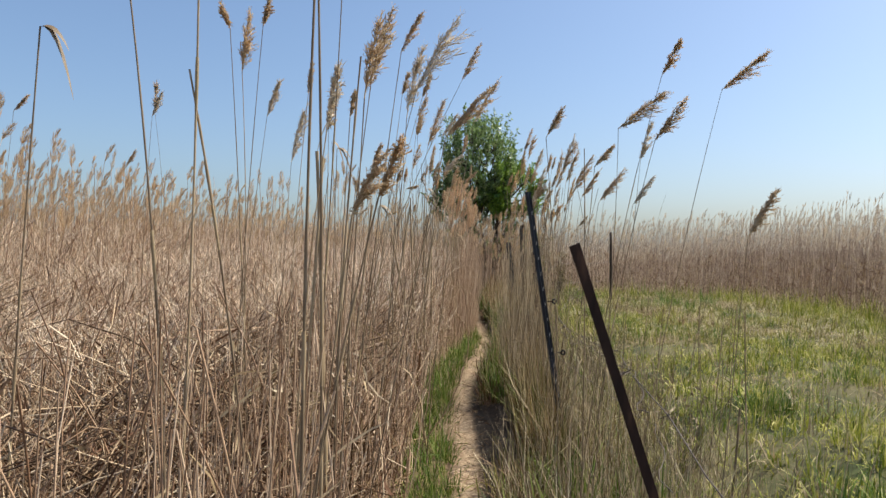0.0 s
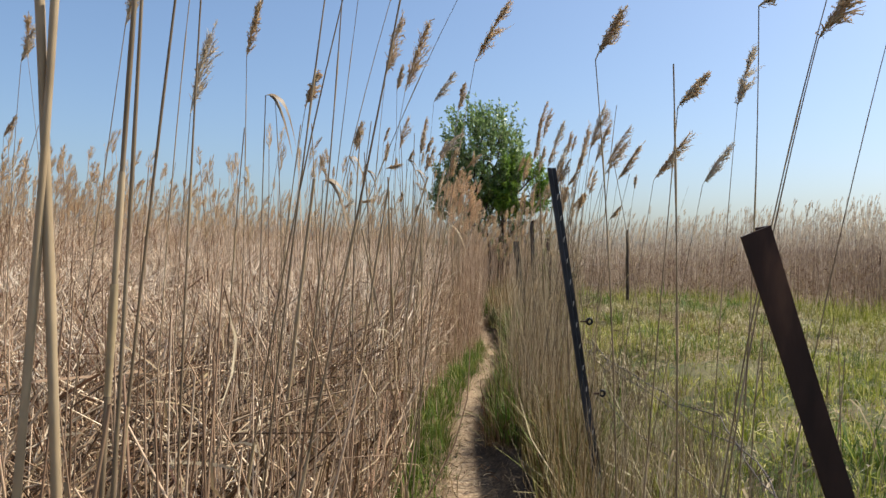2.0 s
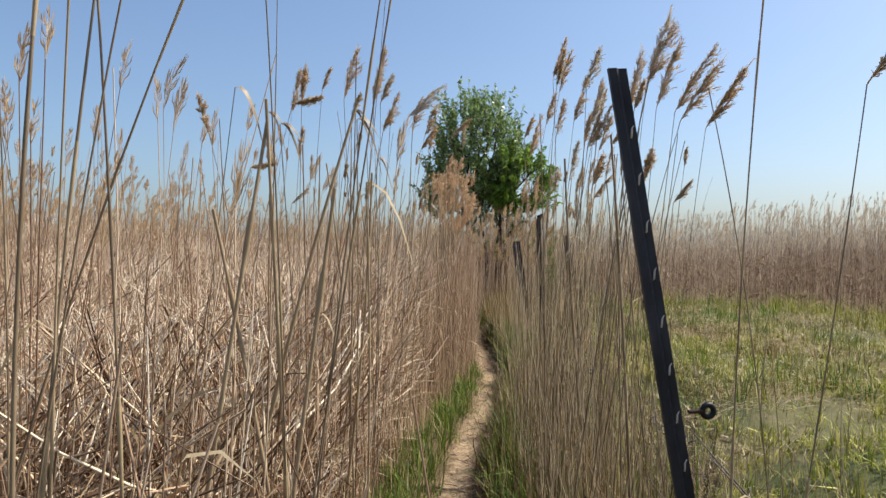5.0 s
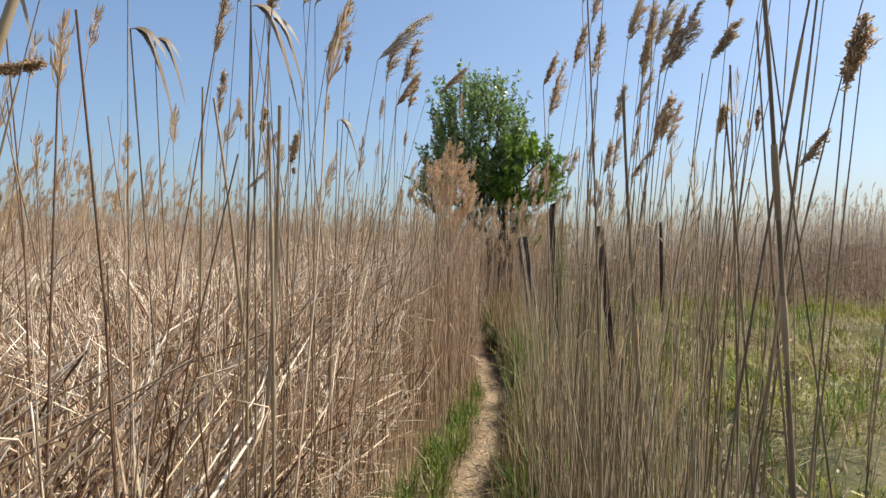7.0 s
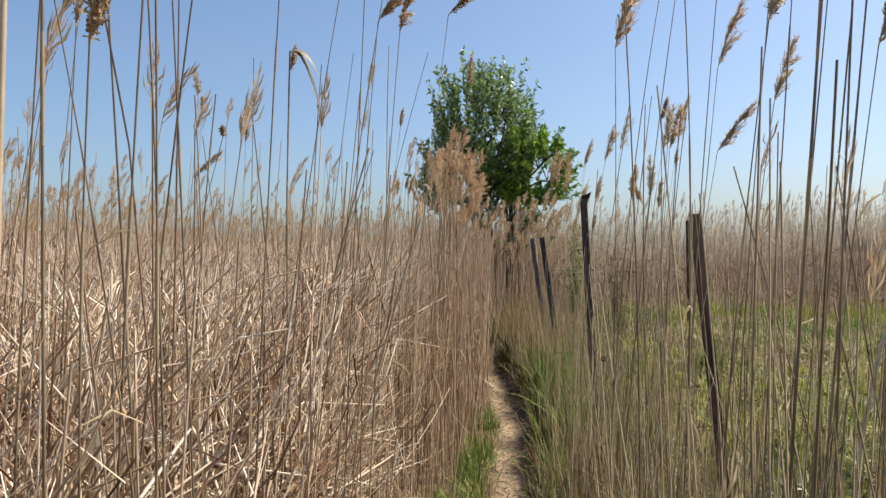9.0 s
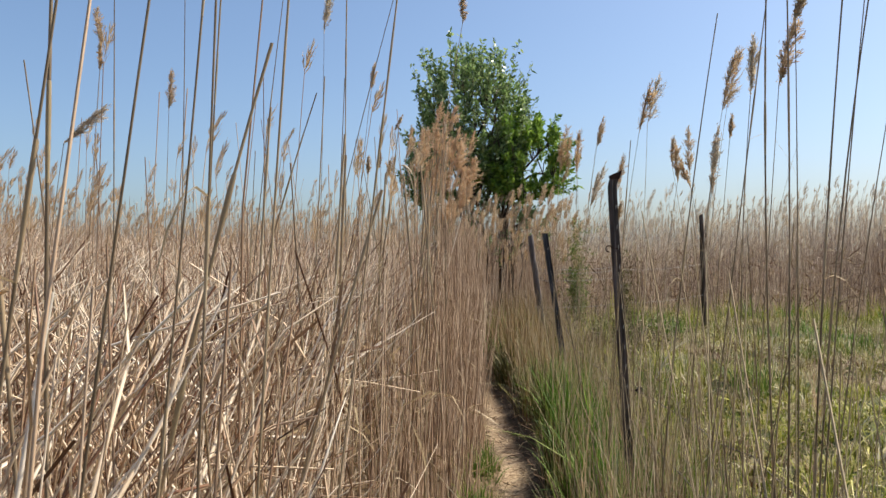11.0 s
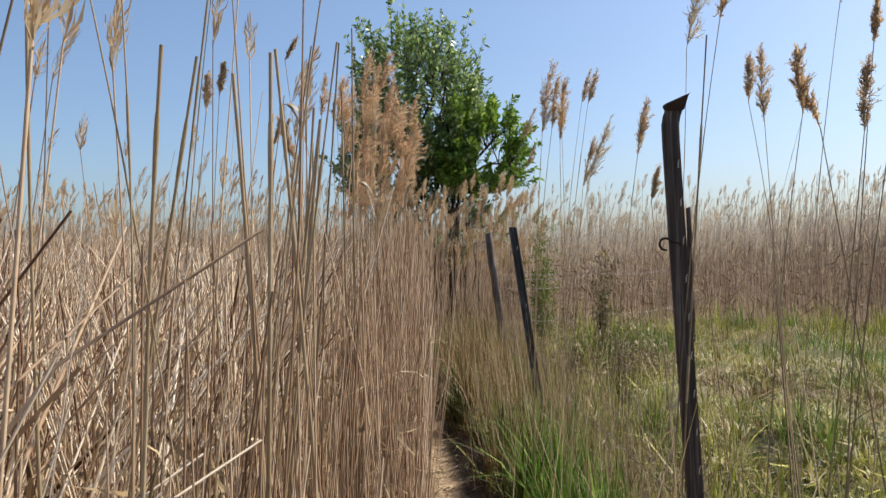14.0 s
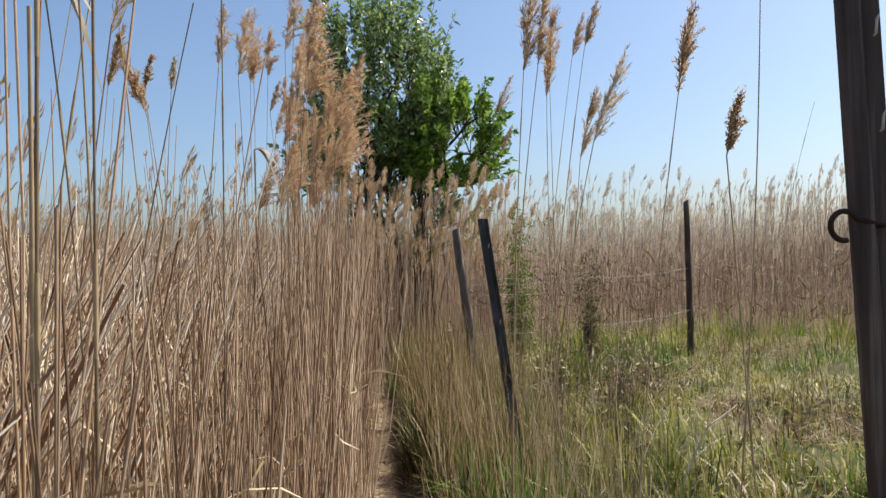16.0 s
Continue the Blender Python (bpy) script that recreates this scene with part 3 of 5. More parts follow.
# ---- meadow and verge grass ----
def grass(name, label, xy, h0, h1, w, material, lean=0.5, k=4):
    """Blades that splay outwards from the heart of their clump and droop at the tip."""
    n = len(xy)
    h = rng.uniform(h0, h1, n)
    a = rng.uniform(0, 2 * np.pi, n)
    if xy.shape[1] > 2:
        h = h * xy[:, 2]
        a = np.arctan2(xy[:, 4], xy[:, 3]) + rng.normal(0, 0.7, n)
    base = np.column_stack([xy[:, :2], ground_z(xy[:, 0], xy[:, 1]) - 0.01])
    l = np.abs(rng.normal(lean * 0.6, lean * 0.6, n)) * h
    droop = np.clip(l / h, 0, 1.6) * rng.uniform(0.2, 0.55, n)
    s = np.linspace(0, 1, k)[None]
    up = np.maximum(h[:, None] * (s - droop[:, None] * s ** 2.5), 0.004)
    out = l[:, None] * s ** 1.6
    P = base[:, None] + np.stack([np.cos(a)[:, None] * out, np.sin(a)[:, None] * out, up], -1)
    P[:, 1:-1] += rng.normal(0, 0.03, (n, k - 2, 3)) * h[:, None, None]
    Wd = (w * rng.uniform(0.5, 1.5, n))[:, None] * np.interp(s, [0, 0.4, 1], [0.7, 1.0, 0.08])
    side = np.column_stack([-np.sin(a), np.cos(a), rng.normal(0, 0.35, n)])
    V, F = ribbons(P, Wd, side)
    return tagged(mesh_object(name, V, F, material), label, "grass", kind="stuff")


def clumps(n, per, x0, x1, y0, y1, size, keep):
    """Places of blades, the height of their clump and the way out of it."""
    c_ = scatter(n, x0, x1, y0, y1, keep)
    c_ = c_[bare(c_[:, 0], c_[:, 1]) < rng.uniform(0.1, 0.6, len(c_))]
    grow = np.clip(rng.lognormal(-0.08, 0.4, len(c_)), 0.4, 1.7)
    out = rng.normal(0, size, (len(c_) * per, 2))
    return np.column_stack([np.repeat(c_, per, axis=0) + out, np.repeat(grow, per), out])


def lush(x, y):
    """How green the strip beside the path is."""
    return np.interp(y, [0, 4.5, 6, 9.5, 10.5, 12.8, 13.6, 20], [0.9, 1.0, 0.9, 0.9, 1, 0.9, 0.25, 0.25]) * (0.7 + 0.5 * np.sin(x * 6 + y * 2.1)) > rng.random(len(x)) * 0.8


def green_spot(x, y):
    """Bright green clumps by the hooked post, and beside the path before it."""
    return ((np.abs(y - 11.9) < 1.2) & (x > path_x(y) + 0.2) & (x < 1.45)) | ((np.abs(y - 7.0) < 1.5) & (x < path_x(y) + 0.72))


def verge(y0, y1, reach):
    return lambda x, y: (x > path_x(y) + np.interp(y, [9, 10.5], [0.14, 0.27]) + 0.04 * np.sin(y * 4.1)) & (x < fence_x(y) + reach) & (y > y0) & (y < y1)


def inside(margin):
    return lambda x, y: meadow_edge(x, y) > margin


def patchy(cut, spread, fx, fy, margin=0.1):
    """Uneven patches of the meadow."""
    return lambda x, y: (meadow_edge(x, y) > margin) & (np.sin(x * fx + 0.7 * y) + np.sin(y * fy - x) + 0.6 * np.sin(3.1 * x + 2.3 * y) > cut + rng.normal(0, spread, len(x)))


short_grass = scatter(40000, 1.0, 8.6, 2, 20, lambda x, y: meadow_edge(x, y) > rng.uniform(-0.1, 0.5, len(x)))
lusher = short_grass[:, 1] + rng.normal(0, 1.2, len(short_grass)) < 9.5
grass("meadow_grass", "short green meadow grass", short_grass[lusher], 0.03, 0.10, 0.004, M_MEADOW_GREEN, 0.9, 3)
grass("meadow_grass", "short yellowing meadow grass with straw-coloured patches", short_grass[~lusher], 0.03, 0.10, 0.004, M_MEADOW, 0.9, 3)
grass("meadow_tussocks", "low splayed green tussocks of the rough meadow", clumps(4200, 13, 1.1, 8.4, 2, 13, 0.035, patchy(-0.5, 0.6, 1.9, 1.5)), 0.05, 0.12, 0.0055, M_MEADOW_GREEN, 0.9, 3)
grass("meadow_tussocks", "low splayed tussocks with bleached blade tips", clumps(4400, 13, 1.3, 8.0, 9.5, 19.4, 0.04, patchy(-0.5, 0.6, 2.3, 1.7)), 0.05, 0.13, 0.006, M_MEADOW, 1.0, 3)
grass("meadow_tussocks", "scattered taller tufts of yellow-green meadow grass", clumps(700, 14, 1.1, 8.4, 2, 19.4, 0.04, inside(0.1)), 0.08, 0.2, 0.004, M_MEADOW_GREEN, 0.7)
grass("rank_grass", "rank grass and weeds at the foot of the reeds", clumps(900, 16, 1.6, 8.6, 10, 20, 0.06, lambda x, y: (meadow_edge(x, y) > -0.3) & (meadow_edge(x, y) < 1.4)), 0.15, 0.42, 0.0042, M_MEADOW_GREEN, 0.6)
grass("rank_grass", "dark green rank tufts in the rough meadow", clumps(500, 30, 1.3, 6.0, 3, 19, 0.06, patchy(0.5, 0.5, 2.1, 1.7)), 0.10, 0.30, 0.0045, M_GRASS, 0.7)
grass("rank_grass", "brown dead tufts in the rough meadow", clumps(420, 22, 1.3, 6.5, 3, 19.3, 0.06, patchy(0.5, 0.5, 1.6, 1.3, -0.1)), 0.08, 0.34, 0.0026, M_STALK, 0.7)
grass("rank_grass", "bright green tufts at the far end of the meadow", clumps(150, 30, 1.6, 6.5, 15.5, 19.2, 0.09, lambda x, y: (meadow_edge(x, y) > 0.1) & (np.sin(x * 2.6) + np.sin(y * 2.1 + x) > 0.5)), 0.12, 0.36, 0.0042, M_LUSH, 0.6)
grass("dry_grass", "matted straw-coloured dry grass in the meadow", clumps(2600, 14, 1.1, 8.0, 2, 19.4, 0.07, lambda x, y: patchy(0.3, 0.7, 1.3, 0.9)(x, y) & (rng.random(len(x)) < np.interp(y, [5, 11], [0.25, 1.0]))), 0.05, 0.15, 0.0038, M_LEAF_DRY, 1.5)
grass("verge_grass", "grass hanging from the bank beside the trodden path", clumps(1500, 15, 0.1, 1.4, 0.5, 16.5, 0.035, lambda x, y: (x > path_x(y) + 0.2) & (x < path_x(y) + 0.5)), 0.10, 0.30, 0.005, M_OLIVE, 0.6)
# dark thatch added where the bank lies in shade, darkness carried by its colour
grass("dry_grass", "dead leaves at the foot of the bank, dark to stand for its shade", clumps(1500, 16, 0.1, 1.4, 3.0, 16.5, 0.05, lambda x, y: (x > path_x(y) + 0.10) & (x < path_x(y) + 0.36)), 0.06, 0.22, 0.004, M_DEAD, 0.9)
grass("verge_grass", "lush green grass beside the trodden path", clumps(1500, 12, 0.1, 2.2, 0.5, 20, 0.035, lambda x, y: verge(0.5, 20, 0.25)(x, y) & lush(x, y)), 0.12, 0.42, 0.005, M_GRASS, 0.5)
grass("verge_grass", "bright green clumps of tall grass", clumps(460, 30, 0.2, 1.6, 4, 13.2, 0.035, lambda x, y: green_spot(x, y) & (x > path_x(y) + 0.26)), 0.16, 0.44, 0.0048, M_LUSH, 0.5)
# tussocks over the path, coloured dark to stand for their own shade
grass("verge_grass", "dense grass tussocks beside the path with their shaded side put into the colour", clumps(260, 40, 0.7, 1.5, 11.2, 16.2, 0.05, lambda x, y: (x > path_x(y) + 0.2) & (x < path_x(y) + 0.38)), 0.15, 0.38, 0.0055, M_SHADED_TUSSOCK, 0.5)
grass("verge_grass", "vivid green tall clumps beside the leaning post", clumps(44, 40, 1.14, 1.48, 12.4, 14.2, 0.045, lambda x, y: x > 1.1), 0.16, 0.40, 0.006, M_LUSH, 0.45)
grass("verge_grass", "vivid green tall clumps farther along the fence", clumps(34, 36, 1.38, 1.7, 14.8, 16.0, 0.05, lambda x, y: x > 1.38), 0.16, 0.36, 0.006, M_LUSH, 0.45)
grass("verge_grass", "tall green grass by the fence", clumps(260, 18, 0.3, 2.2, 9.6, 20, 0.05, lambda x, y: verge(9.6, 20, 0.3)(x, y) & lush(x, y)), 0.25, 0.52, 0.0036, M_GRASS, 0.35)
grass("dry_grass", "tall olive-brown grass between path and fence", clumps(360, 14, 0.3, 2.2, 10.0, 20, 0.04, verge(10.0, 20, 0.3)), 0.15, 0.46, 0.0052, M_OLIVE, 0.3)
grass("dry_grass", "thin brown dry grass by the fence", clumps(2300, 10, 0.1, 2.6, 0.5, 20, 0.05, lambda x, y: verge(0.5, 20, 0.55)(x, y) & ~green_spot(x, y) & ((y < 10) | (rng.random(len(x)) < 0.5))), 0.15, 0.62, 0.0021, M_STALK, 0.4)
grass("verge_grass", "green tufts round the foot of a leaning post", clumps(30, 34, 1.25, 1.7, 13.8, 15.6, 0.04, lambda x, y: x > 1.15), 0.15, 0.5, 0.0038, M_LUSH, 0.5)
grass("verge_grass", "green tufts among brown stalks", clumps(60, 36, 0.9, 1.8, 16.4, 20, 0.05, lambda x, y: x > 0.9), 0.15, 0.5, 0.0038, M_LUSH, 0.45)
grass("dry_grass", "upright straw-coloured stalks in the green verge", clumps(420, 9, 0.8, 2.0, 10.2, 19, 0.05, verge(10.2, 19, 0.3)), 0.3, 0.85, 0.0019, M_LEAF_DRY, 0.2)
grass("dry_grass", "rusty brown upright grass along the path", clumps(900, 14, 0.75, 1.9, 13.0, 19.8, 0.05, lambda x, y: verge(13.0, 19.8, 0.05)(x, y) & ((y > 14.6) | (rng.random(len(x)) < 0.4))), 0.22, 0.66, 0.0036, M_RUST_GRASS, 0.25)
grass("dry_grass", "rusty brown grass on the bank beside the dark earth", clumps(300, 16, 0.4, 1.1, 4.4, 10.5, 0.04, lambda x, y: (x > path_x(y) + 0.4) & (x < fence_x(y) + 0.05)), 0.25, 0.62, 0.0028, M_RUST_GRASS, 0.25)
grass("verge_grass", "thick tufts shading the bare earth beside the path", clumps(110, 44, 0.6, 1.0, 4.6, 7.0, 0.045, lambda x, y: (x > path_x(y) + 0.46) & (x < path_x(y) + 0.64)), 0.28, 0.5, 0.0052, M_OLIVE, 0.4)
grass("dry_grass", "flattened brown dead grass in the meadow", clumps(700, 14, 1.5, 5.0, 11, 18.5, 0.06, patchy(0.2, 0.6, 2.7, 2.1)), 0.04, 0.16, 0.0045, M_DEAD, 1.1)
grass("verge_grass", "yellowing grass by the fence", clumps(800, 14, 0.1, 2.4, 0.5, 20, 0.05, lambda x, y: verge(0.5, 20, 0.5)(x, y) & ~green_spot(x, y) & ((y < 10) | (rng.random(len(x)) < 0.3))), 0.15, 0.45, 0.0032, M_MEADOW, 0.55)
grass("verge_grass", "green grass at the foot of the reeds", clumps(1500, 16, -0.5, 0.8, 0.5, 12.4, 0.03, lambda x, y: (x < path_x(y) - 0.13) & (x > bed_edge(y) - 0.04)), 0.06, 0.24, 0.0038, M_GRASS, 0.7)
grass("dry_grass", "dead straw leaning over the edge of the path", clumps(520, 10, -0.4, 0.9, 2, 14, 0.05, lambda x, y: (np.abs(x - path_x(y) + 0.17) < 0.07)), 0.05, 0.2, 0.0026, M_LEAF_DRY, 1.2)


def litter():
    """Short bits of straw trodden into the path."""
    q = scatter(5200, -0.3, 1.2, 0.5, 19, lambda x, y: np.abs(x - path_x(y)) < 0.2)
    n = len(q)
    a_ = rng.uniform(0, np.pi, n)
    L = rng.uniform(0.02, 0.11, n)
    d = np.column_stack([np.cos(a_) * L, np.sin(a_) * L, rng.uniform(-0.01, 0.03, n)])
    base = np.column_stack([q, ground_z(q[:, 0], q[:, 1]) + 0.008])
    P = curve_points(base - d / 2, base + d / 2, rng.normal(0, 0.006, (n, 3)), 3)
    V, F = tubes(P, rng.uniform(0.001, 0.003, n)[:, None] * np.ones((1, 3)), 3)
    tagged(mesh_object("straw_litter", V, F, M_TANGLE), "short pale straw bits trodden into the path", "straw", kind="stuff")


litter()


def straw_mat():
    """Flattened dead stalks lying in patches over the meadow turf."""
    q = clumps(800, 14, 1.3, 6.5, 8.5, 19, 0.11, lambda x, y: (meadow_edge(x, y) > 0.1) & (np.sin(x * 2.3 + y * 0.8) + np.sin(y * 1.9 - x * 1.4) > rng.uniform(-0.8, 1.5, len(x))))
    q = q[:, :2]
    n = len(q)
    a_ = rng.normal(0.4, 0.9, n)
    L = rng.uniform(0.06, 0.26, n)
    d = np.column_stack([np.cos(a_) * L, np.sin(a_) * L, rng.uniform(-0.03, 0.07, n)])
    base = np.column_stack([q, ground_z(q[:, 0], q[:, 1]) + rng.uniform(0.03, 0.09, n)])
    P = curve_points(base - d / 2, base + d / 2, np.column_stack([np.zeros((n, 2)), rng.uniform(0, 0.03, n)]), 3)
    V, F = tubes(P, rng.uniform(0.0008, 0.0022, n)[:, None] * np.ones((1, 3)), 3)
    tagged(mesh_object("straw_mat", V, F, M_LEAF_DRY), "pale flattened dead stalks over the meadow turf", "straw", kind="stuff")


straw_mat()


# ---- single tall reeds ----
def reed_row(where, rows, head_material=None, plump=1.0):
    """Tall reeds: x and y of the foot, x and height of the stem's end, length of the seed head (below nought: a bent leaf), its sideways lean (bare canes: their stoutness)."""
    for bx, y, tx, tz, head, lean in rows:
        g = float(ground_z(np.array(bx), np.array(y)))
        bare = head <= 0
        root = tagged(new("reed"), "tall bare dry reed cane with papery sheaths" if head == 0 else "dry reed cane with a bent hanging leaf" if bare else "tall dry reed with a tan feathery seed head", "reed", "tall reeds " + where)
        root.location = (bx, y, g)
        depth = rng.normal(0, 0.05)
        tip = np.array([tx - bx, depth, tz - g])
        k = 17
        s = np.linspace(0, 1, k)
        bow = np.array([0.10 * (tx - bx) + rng.normal(0, 0.02), rng.normal(0, 0.02), 0])
        P = np.array([0, 0, -0.03]) * (1 - s[:, None]) + tip * s[:, None] - bow * (4 * s * (1 - s))[:, None]
        left = bx < path_x(y)
        old = (not left and y > 11.3) or left and (y < 4.5 or 8 < y < 13.5) and rng.random() < (0.2 if y < 4.5 else 0.35) or left and head == 0 and lean > 1.5
        stout = (lean if left or lean > 1.2 else min(lean, 0.85)) if head == 0 else 1.0
        r = (0.0029 * stout if bare else 0.0024) * rng.uniform(0.8, 1.3) * (1.45 if left and y < 3.5 else 1.35 if left and head == 0 and lean > 1.5 and y < 5.6 else 1.0)
        R = r * np.linspace(1.0, 0.62 if bare else 0.45, k) * np.where(np.arange(k) % 3 == 1, 1.16, 1.0)
        mesh_object("stem", *tubes(P[None], R[None], 6), M_CANE_PALE if old else M_CANE, root)
        leaves = int(rng.random() < 0.3) if head >= 0 else 0
        for i in sorted(rng.choice(np.arange(3, k - 2), 2 if head > 0 else 3, replace=False)):
            q = np.linspace(0, 1, 4)[:, None]
            sheath = P[i] * (1 - q) + P[i + 1] * q
            mesh_object("sheath", *tubes(sheath[None], R[i] * np.array([[1.12, 1.35, 1.5, 1.25]]), 6), M_LEAF_DRY if rng.random() < 0.3 else M_CANE_PALE, root)
        for _ in range(leaves):
            i = int(rng.integers(5, k - 3))
            a = rng.uniform(0, 2 * np.pi)
            L = rng.uniform(0.12, 0.3)
            q = np.linspace(0, 1, 5)[:, None]
            o = np.array([np.cos(a), np.sin(a), 0])
            leaf = P[i] + o * (L * 0.55 * q) + np.array([0, 0, 1.0]) * (L * (0.5 * q - 1.1 * q ** 2))
            mesh_object("leaf", *ribbons(leaf[None], np.array([[0.0015, 0.0026, 0.0026, 0.002, 0.0004]]), np.array([[-np.sin(a), np.cos(a), 0.3]])), M_LEAF_DRY, root)
        if head < 0:
            for sx, L, drop in ((0.8, 0.13, 1.5), (0.9, 0.10, 0.8))[:1 + int(rng.random() < 0.6)]:
                q = np.linspace(0, 1, 7)[:, None]
                leaf = P[-1] + np.array([sx, 0.2, 0]) * (L * q) + np.array([0, 0, 1.0]) * (L * (0.5 * q - 1.6 * drop * q ** 2))
                mesh_object("leaf", *ribbons(leaf[None], np.array([[0.004, 0.008, 0.010, 0.009, 0.007, 0.004, 0.0008]]), np.array([[0.35, 0.8, 0.5]])), M_CANE, root)
        if head > 0:
            d = np.array([min(lean, 0.75), rng.normal(0, 0.1), math.sqrt(max(0.05, 1 - lean * lean))])
            V, F = seed_head(P[-1], d / np.linalg.norm(d), min(head, 0.42), lean, int(600 * plump), plump)
            mesh_object("seed_head", V, F, head_material or (M_PLUME, M_PLUME, M_PLUME_FAR, M_PLUME_FAR, M_PLUME_PALE)[int(rng.integers(0, 5))], root)


def seed_head(at_, d, L, lean, strands, plump):
    """Feathery head: fine strands on small side branches, blown to one side."""
    branches = 46
    side = np.array([0.85, 0.25, 0.0]) * (0.3 + 0.55 * max(lean, 0)) * rng.uniform(0.7, 1.3)
    full = rng.uniform(0.75, 1.2) * plump
    u = np.cross(d, [0.3, 0.9, 0.1])
    u /= np.linalg.norm(u)
    v = np.cross(d, u)
    sb = np.sort(rng.random(branches))
    ab = rng.uniform(0, 2 * np.pi, branches)
    wb = L * 0.105 * full * np.sin(np.pi * np.clip(0.15 + 0.8 * sb, 0, 1)) * rng.uniform(0.35, 1.25, branches)
    lb = L * rng.uniform(0.14, 0.34, branches) * (1.1 - 0.4 * sb)
    root_ = at_ + d * (sb * L * 0.78)[:, None] + side * (L * 0.22 * sb ** 2)[:, None]
    tip_ = root_ + (np.cos(ab) * wb)[:, None] * u + (np.sin(ab) * wb)[:, None] * v + side * (wb * 0.9 + lb * 0.4)[:, None] + d * lb[:, None] - np.array([0, 0, 1.0]) * (wb * 0.6)[:, None]
    k = rng.integers(0, branches, strands)
    q = rng.random(strands)[:, None]
    a0 = root_[k] * (1 - q) + tip_[k] * q
    grow = (tip_[k] - root_[k]) * rng.uniform(0.15, 0.4, strands)[:, None]
    end = a0 + grow * 1.1 + rng.normal(0, 0.0062, (strands, 3)) * L / 0.25
    mid = (a0 + end) / 2 + rng.normal(0, 0.004, (strands, 3))
    P = np.stack([a0, mid, end], 1)
    Wd = (0.0018 * rng.uniform(0.5, 1.5, strands))[:, None] * np.array([[0.7, 1.0, 0.2]])
    core = np.stack([at_ + d * (c_ * L * 0.78) + side * (L * 0.22 * c_ * c_) for c_ in np.linspace(0, 1, 5)])
    twig = np.stack([root_, (root_ + tip_) / 2, tip_], 1)
    return join(ribbons(P, Wd, rng.normal(size=(strands, 3))), tubes(core[None], np.array([[0.002, 0.0025, 0.0025, 0.002, 0.001]]), 4), tubes(twig, np.full((branches, 3), 0.0009), 3))


reed_row("near the start of the path", [
    (0.54, 2.90, 0.87, 2.22, 0.17, 0.36),
    (0.56, 2.90, 0.72, 2.02, 0.27, 0.74),
    (0.59, 3.00, 0.91, 1.99, 0.24, 0.51),
    (0.96, 3.90, 1.11, 2.03, 0.23, 0.16),
    (0.89, 3.40, 1.34, 2.30, 0.27, 0.69),
    (0.83, 2.24, 1.00, 1.56, 0.19, 0.47),
    (0.96, 4.90, 1.30, 1.83, 0.26, 0.50),
    (0.62, 3.60, 0.76, 1.94, 0.15, 0.57),
    (0.59, 3.60, 0.51, 2.08, 0.19, 0.37),
    (-0.39, 2.50, -0.00, 1.91, 0.24, 0.56),
    (-0.46, 3.00, -0.13, 2.16, 0.39, 0.35),
    (-0.38, 3.00, -0.17, 2.07, 0.34, 0.13),
    (-0.47, 3.20, -0.21, 2.41, 0.20, 0.38),
    (-0.37, 2.20, -0.26, 1.98, 0.30, 0.10),
    (-0.46, 2.40, -0.25, 2.09, 0.24, 0.18),
    (-0.93, 4.00, -0.89, 2.00, 0.34, 0.13),
])
reed_row("leaning over the first reeds", [
    (-1.15, 3.50, -0.91, 2.17, 0.20, 0.24),
    (-0.70, 2.60, -0.82, 2.33, 0.11, -0.40),
    (-0.63, 1.60, -0.78, 2.25, 0.00, 1.00),
    (-0.75, 1.90, -0.70, 2.33, 0.00, 1.00),
    (-0.50, 2.00, -0.72, 2.00, 0.00, 1.00),
    (-0.86, 2.80, -0.81, 2.20, 0.26, 0.05),
    (-0.77, 2.50, -0.66, 2.30, 0.12, 0.16),
    (-0.33, 1.70, -0.33, 2.31, 0.00, 1.00),
    (-0.31, 1.75, -0.32, 2.32, 0.00, 1.00),
    (-0.42, 1.90, -0.28, 2.26, 0.15, 0.08),
    (-0.38, 1.90, -0.33, 1.82, 0.21, 0.06),
    (-0.34, 2.20, -0.28, 2.13, 0.00, 1.00),
    (-1.89, 5.00, -2.08, 2.46, 0.23, 0.02),
    (-3.25, 5.00, -3.10, 2.46, 0.16, 0.59),
    (0.78, 6.88, 0.87, 2.29, 0.22, 0.24),
    (0.83, 8.10, 0.90, 2.64, 0.28, 0.19),
])
reed_row("beside the leaning posts", [
    (-0.71, 4.00, -0.67, 2.20, 0.21, 0.21),
    (-0.73, 4.00, -0.66, 1.93, 0.00, 1.00),
    (0.63, 3.20, 0.64, 1.98, 0.00, 1.00),
    (0.76, 4.90, 1.07, 1.85, 0.28, 0.50),
    (0.81, 6.60, 1.09, 2.25, 0.34, 0.33),
    (0.93, 6.60, 1.19, 2.11, 0.32, 0.40),
    (1.00, 6.20, 1.18, 1.97, 0.28, 0.43),
    (-0.16, 4.60, 0.18, 2.34, 0.31, 0.41),
    (-0.27, 6.17, -0.04, 2.50, 0.25, 0.44),
    (-0.39, 4.30, -0.11, 2.13, 0.31, 0.26),
    (-0.26, 4.30, -0.18, 2.19, 0.27, 0.13),
    (-0.74, 4.60, 0.10, 2.61, 0.26, 0.36),
    (-0.56, 2.25, -0.40, 1.80, 0.00, 1.80),
    (-0.37, 2.30, -0.42, 1.82, 0.00, 1.80),
])
